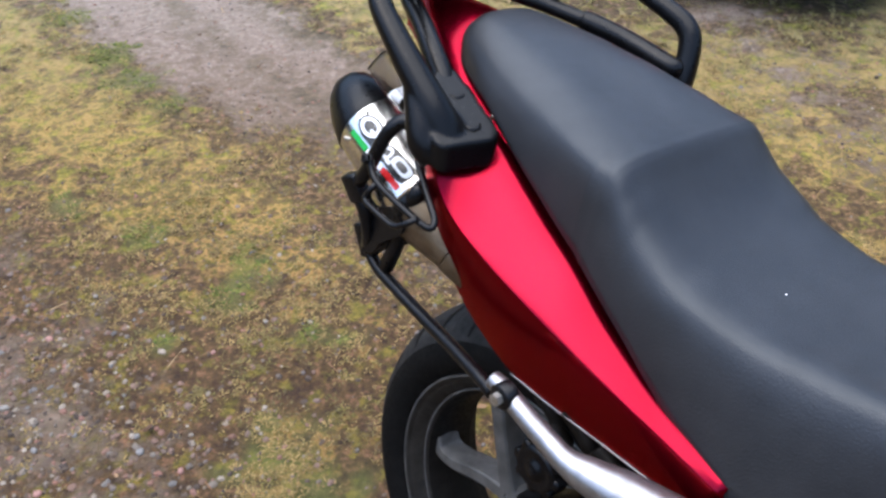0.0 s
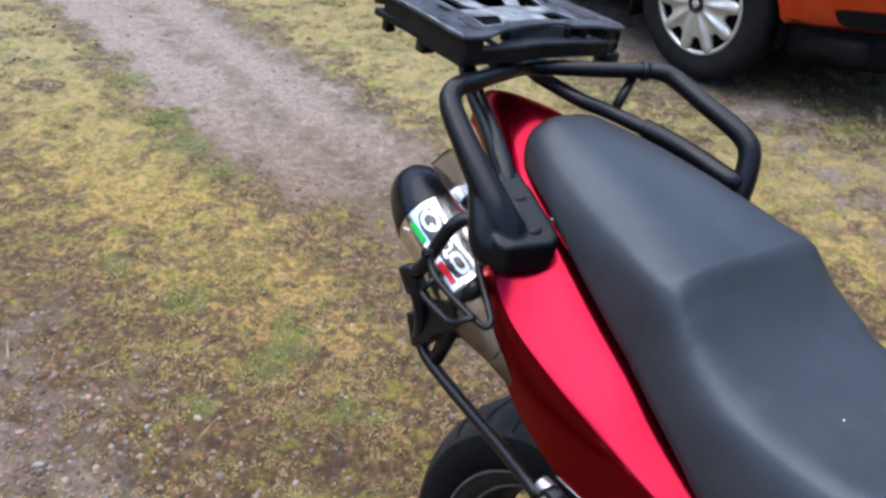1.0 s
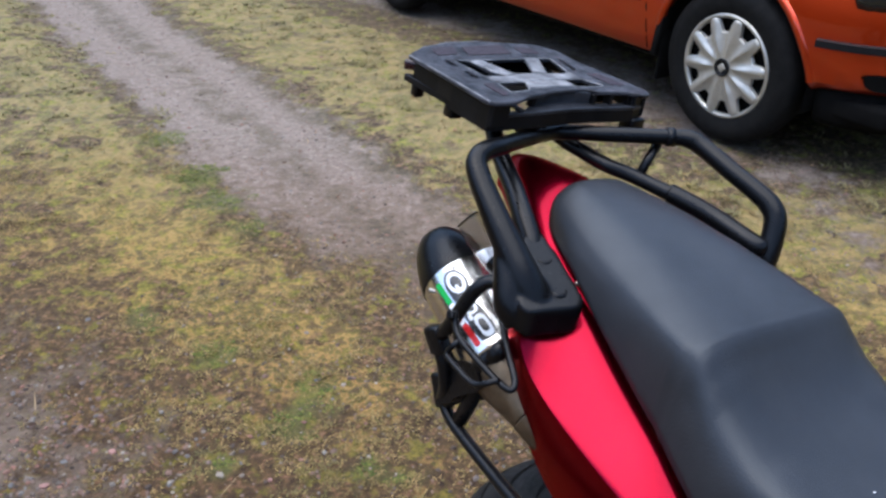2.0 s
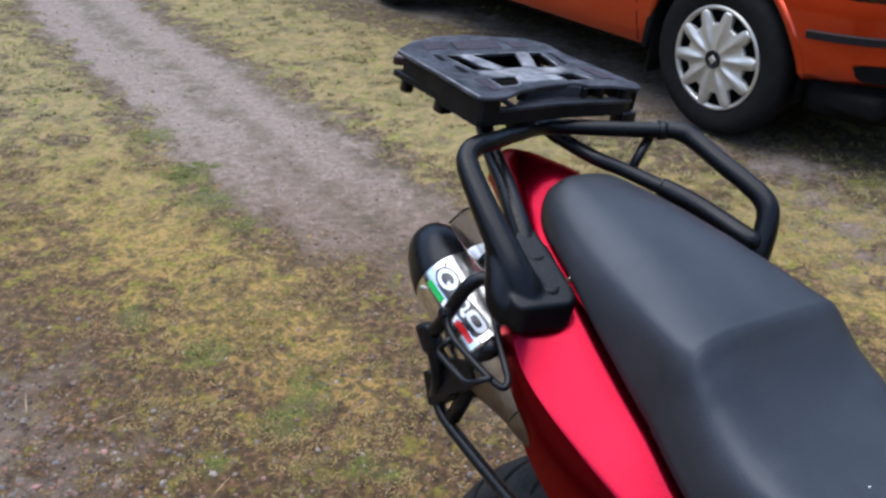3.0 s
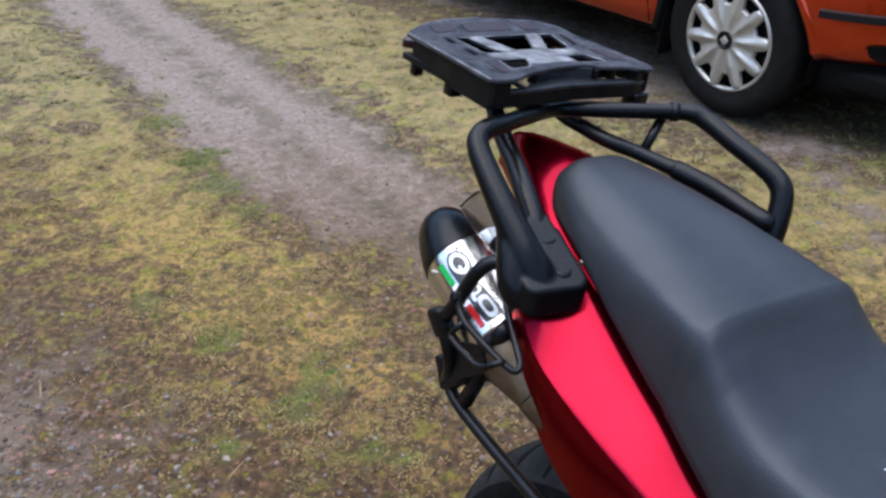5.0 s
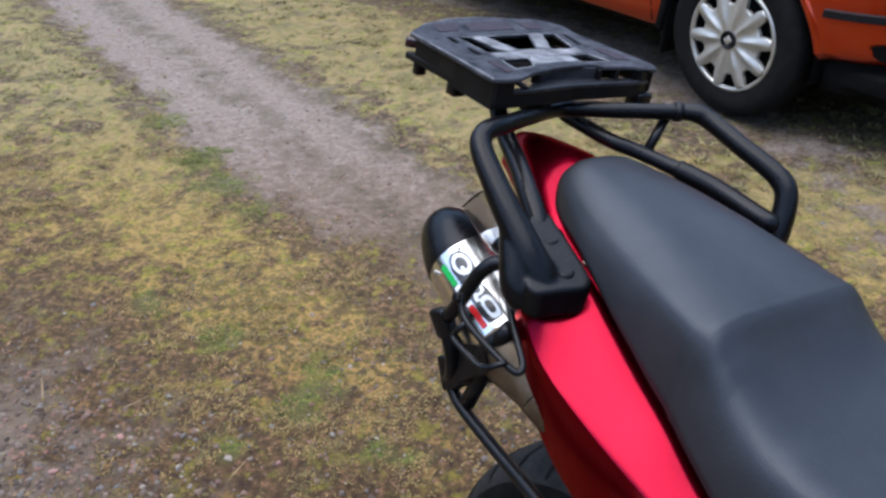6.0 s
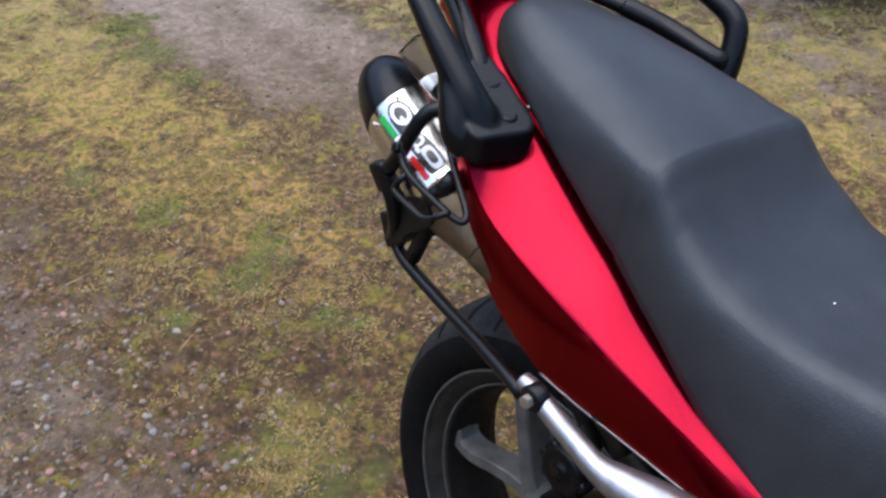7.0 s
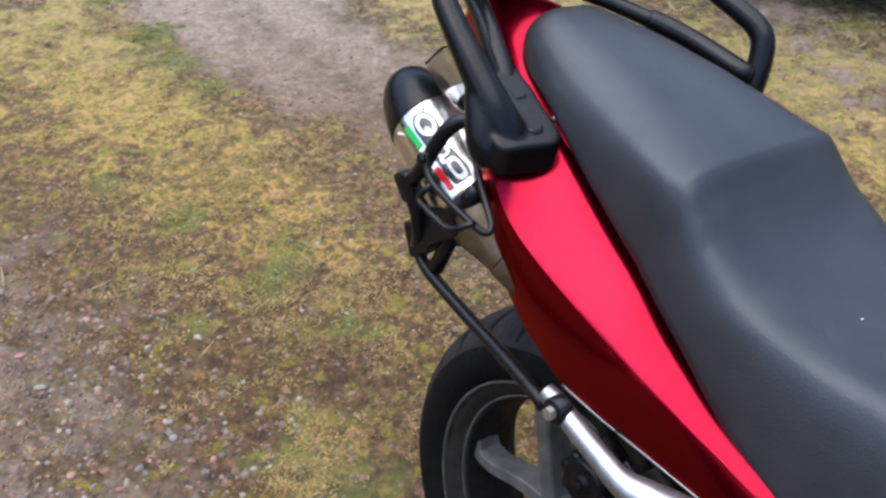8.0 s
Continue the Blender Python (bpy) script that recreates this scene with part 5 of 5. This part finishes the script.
for cx in (0, -WB):  # liners close the arches
    for y0, sg in ((.0, 1), (WIDTH, -1)):
        bm = bmesh.new()
        rows = []
        for a in np.linspace(-15, 195, 30):
            c, s = math.cos(radians(a)), math.sin(radians(a))
            rows.append([(cx + .3415 * c, y0 + sg * d, .300 + .3415 * s) for d in (.012, .10, .37)] + [(cx + .05 * c, y0 + sg * .372, .300 + .05 * s)])
        loft(bm, rows, wrap=False)
        part("arch_liner", bm, M_UNDER, car)
bm = bmesh.new()
box(bm, (3.6, WIDTH - .16, .08), pose(-1.2, WIDTH / 2, .25), .02)
part("floor_pan", bm, M_UNDER, car)
bm = bmesh.new()
rows = []
for x in np.linspace(.345, .76, 14):
    i = body_half(x)[2][0] + .012
    rows.append([(x, i + .02, .330), (x, i + .03, .20), (x, i + .06, .17), (x, WIDTH / 2, .17), (x, WIDTH / 2, .330)])
loft(bm, rows)
bmesh.ops.recalc_face_normals(bm, faces=bm.faces)
part("lower_lip", bm, M_UNDER, car)


def side_strip(name, x0, x1, z0, z1, proud, mat, label=""):
    bm = bmesh.new()
    rows = []
    for x in np.linspace(x0, x1, 16):
        nose = max(0.0, (x - .22) / .56)
        y = .30 * nose ** 2.2 - .0245
        rows.append([(x, y + .004, z0 - .002), (x, y - proud, z0 + .004), (x, y - proud, z1 - .004), (x, y + .004, z1 + .002)])
    loft(bm, rows)
    bmesh.ops.recalc_face_normals(bm, faces=bm.faces)
    return autosmooth(part(name, bm, mat, car, label), 40)


side_strip("bumper_strip", .362, .76, .464, .494, .012, M_CAR_BLACK, "black rubbing strip on the bumper")
side_strip("door_strip", -1.25, -.44, .46, .50, .010, M_CAR_BLACK)
bm = bmesh.new()  # rounded dark mouth low in the bumper
rows = []
for x in np.linspace(.505, .70, 20):
    y = .30 * max(0.0, (x - .22) / .56) ** 2.2 - .0245
    u = math.sqrt(max(0.0, 1 - (1 - min(1.0, (x - .505) / .05)) ** 2))
    z0, z1 = .380 - .040 * u, .385 + .013 * u
    rows.append([(x, y + .05, z0), (x, y + .016, z0), (x, y + .004, z1), (x, y + .05, z1)])
loft(bm, rows)
bmesh.ops.recalc_face_normals(bm, faces=bm.faces)
part("fog_recess", bm, M_UNDER, car, "dark rounded fog lamp recess in the bumper", smooth=False)
for x0, z0, z1 in ((-.415, .27, .90), (-1.42, .27, .90)):
    bm = bmesh.new()
    rows = []
    for z in np.linspace(z0, z1, 8):
        ins = float(np.interp(z, [.27, .33, .41, .46, .51, .58, .65, .72, .9], [.014, -.002, -.018, -.024, -.024, -.016, .002, .024, .045]))
        x = x0 + .03 * (z - z0)
        rows.append([(x - .003, ins - .0012, z), (x + .003, ins - .0012, z), (x + .003, ins + .01, z), (x - .003, ins + .01, z)])
    loft(bm, rows)
    bmesh.ops.recalc_face_normals(bm, faces=bm.faces)
    part("door_gap", bm, M_UNDER, car)
for cx in (0, -WB):  # rolled lips of the wheel arches
    bm = bmesh.new()
    lip = []
    for a in np.linspace(6, 172, 40):
        x, z = cx + .351 * math.cos(radians(a)), .300 + .351 * math.sin(radians(a))
        ins = float(np.interp(z, [.27, .33, .41, .46, .51, .58, .65, .72], [.014, -.002, -.018, -.024, -.024, -.016, .002, .024])) + .30 * max(0.0, (x - .22) / .56) ** 2.2
        lip.append((x, ins + .009, z))
    tube(bm, lip, .017, 16)
    part("arch_lip", bm, M_ORANGE, car)

# head lamp
bm = bmesh.new()
rows = []
for x in np.concatenate([np.linspace(.435, .485, 7), np.linspace(.515, .72, 7)]):
    nose = (x - .22) / .56
    y = .30 * nose ** 2.2 - .006
    zt = float(np.interp(x, [.435, .455, .525, .72], [.645, .69, .735, .70]))
    zb = float(np.interp(x, [.435, .45, .475, .535, .72], [.635, .602, .586, .580, .576]))
    rows.append([(x, y - .004, zb), (x, y - .010, (zb + zt) / 2), (x, y + .01, zt), (x, y + .08, (zb + zt) / 2)])
loft(bm, rows)
bmesh.ops.recalc_face_normals(bm, faces=bm.faces)
part("headlamp", bm, M_CAR_GLASS, car, "dark glazed headlamp")

# glass house and roof
rows = []
for x, y0, zt in ((-.45, .10, .96), (-.95, .20, 1.30), (-1.2, .22, 1.38), (-2.3, .22, 1.40), (-2.85, .20, 1.28), (-3.1, .12, .95)):
    rows.append([(x, y0 - .04 if zt > 1 else y0, .92), (x, y0, zt - .03), (x, y0 + .06, zt), (x, WIDTH - y0 - .06, zt), (x, WIDTH - y0, zt - .03), (x, WIDTH - (y0 - .04 if zt > 1 else y0), .92)])
bm = bmesh.new()
loft(bm, rows)
bmesh.ops.recalc_face_normals(bm, faces=bm.faces)
autosmooth(part("windows", bm, M_CAR_GLASS, car, "dark car windows"), 25)
bm = bmesh.new()
box(bm, (1.25, WIDTH - .50, .03), pose(-1.75, WIDTH / 2, 1.405), .012)
part("roof", bm, M_ORANGE, car)


SPOKE_TURN = 0.43


def car_wheel(m):
    w = new("wheel")
    w.parent = car
    w.matrix_local = m
    bm = bmesh.new()  # axis local X points out of the car
    lathe(bm, [(-.10, .19), (-.105, .25), (-.092, .286), (-.06, .2955), (-.02, .296), (.01, .2945), (.030, .286), (.042, .260), (.044, .235), (.036, .200), (.030, .190), (-.10, .19)], 72, pose(-.03, 0, 0))
    part("tyre", bm, M_CAR_TYRE, w, "black car tyre")
    bm = bmesh.new()
    lathe(bm, [(-.03, .190), (-.025, .10), (-.025, 0)], 48)
    part("dish", bm, M_UNDER, w)
    bm = bmesh.new()
    lathe(bm, [(-.004, .178), (.004, .179), (.011, .186), (.008, .194), (-.006, .196), (-.012, .192), (-.008, .180), (-.004, .178)], 72)
    part("hubcap_ring", bm, M_HUBCAP, w, "silver hubcap ring")
    bm = bmesh.new()  # moulded cover: ten ridges that reach the ring, with openings between them
    rows = []
    for i in range(240):
        a = 2 * math.pi * i / 240
        ridge = abs(math.cos(5 * (a - SPOKE_TURN)))
        arm = float(smooth01(.50, .97, ridge))
        edge = .130 + .052 * arm
        row = []
        for q in (0, .16, .20, .24, .34, .46, .58, .70, .80, .88, .94, .98, 1.0, 1.0):
            r = edge * q
            x = .019 - .012 * (r / .178) ** 2
            x += (.0085 * ridge ** 5 - .0045 * (1 - ridge)) * float(smooth01(.035, .085, r))
            row.append([x, -r * math.sin(a), r * math.cos(a)])
        row[-2][0] -= .003
        row[-1][0] -= .016
        rows.append([tuple(v) for v in row])
    rows.append(rows[0])
    loft(bm, rows, wrap=False)
    bmesh.ops.remove_doubles(bm, verts=bm.verts, dist=1e-6)
    bmesh.ops.recalc_face_normals(bm, faces=bm.faces)
    autosmooth(part("hubcap", bm, M_HUBCAP, w, "silver ten-spoke plastic hubcap"), 50)
    bm = bmesh.new()
    lathe(bm, [(.018, .034), (.0235, .034), (.0245, .031), (.0235, .028), (.021, .027), (.021, 0)], 36)
    part("badge_ring", bm, M_CAR_BLACK, w)
    bm = bmesh.new()
    box(bm, (.006, .026, .026), pose(.022, 0, 0, 45), .002)
    part("badge", bm, M_HUBCAP, w)
    return w


bm = bmesh.new()
box(bm, (.012, .20, .20), pose(-.338, .100, .255, 0, 4, 0), .004)
box(bm, (.030, .05, .24), pose(-.335, .004, .375, 0, 10, 0), .006)
part("mud_flap", bm, M_UNDER, car, "black rubber mud flap behind the wheel")
for x in (0, -WB):
    car_wheel(pose(x, .0, .300, 0, 0, -90))
    car_wheel(pose(x, WIDTH, .300, 0, 0, 90))
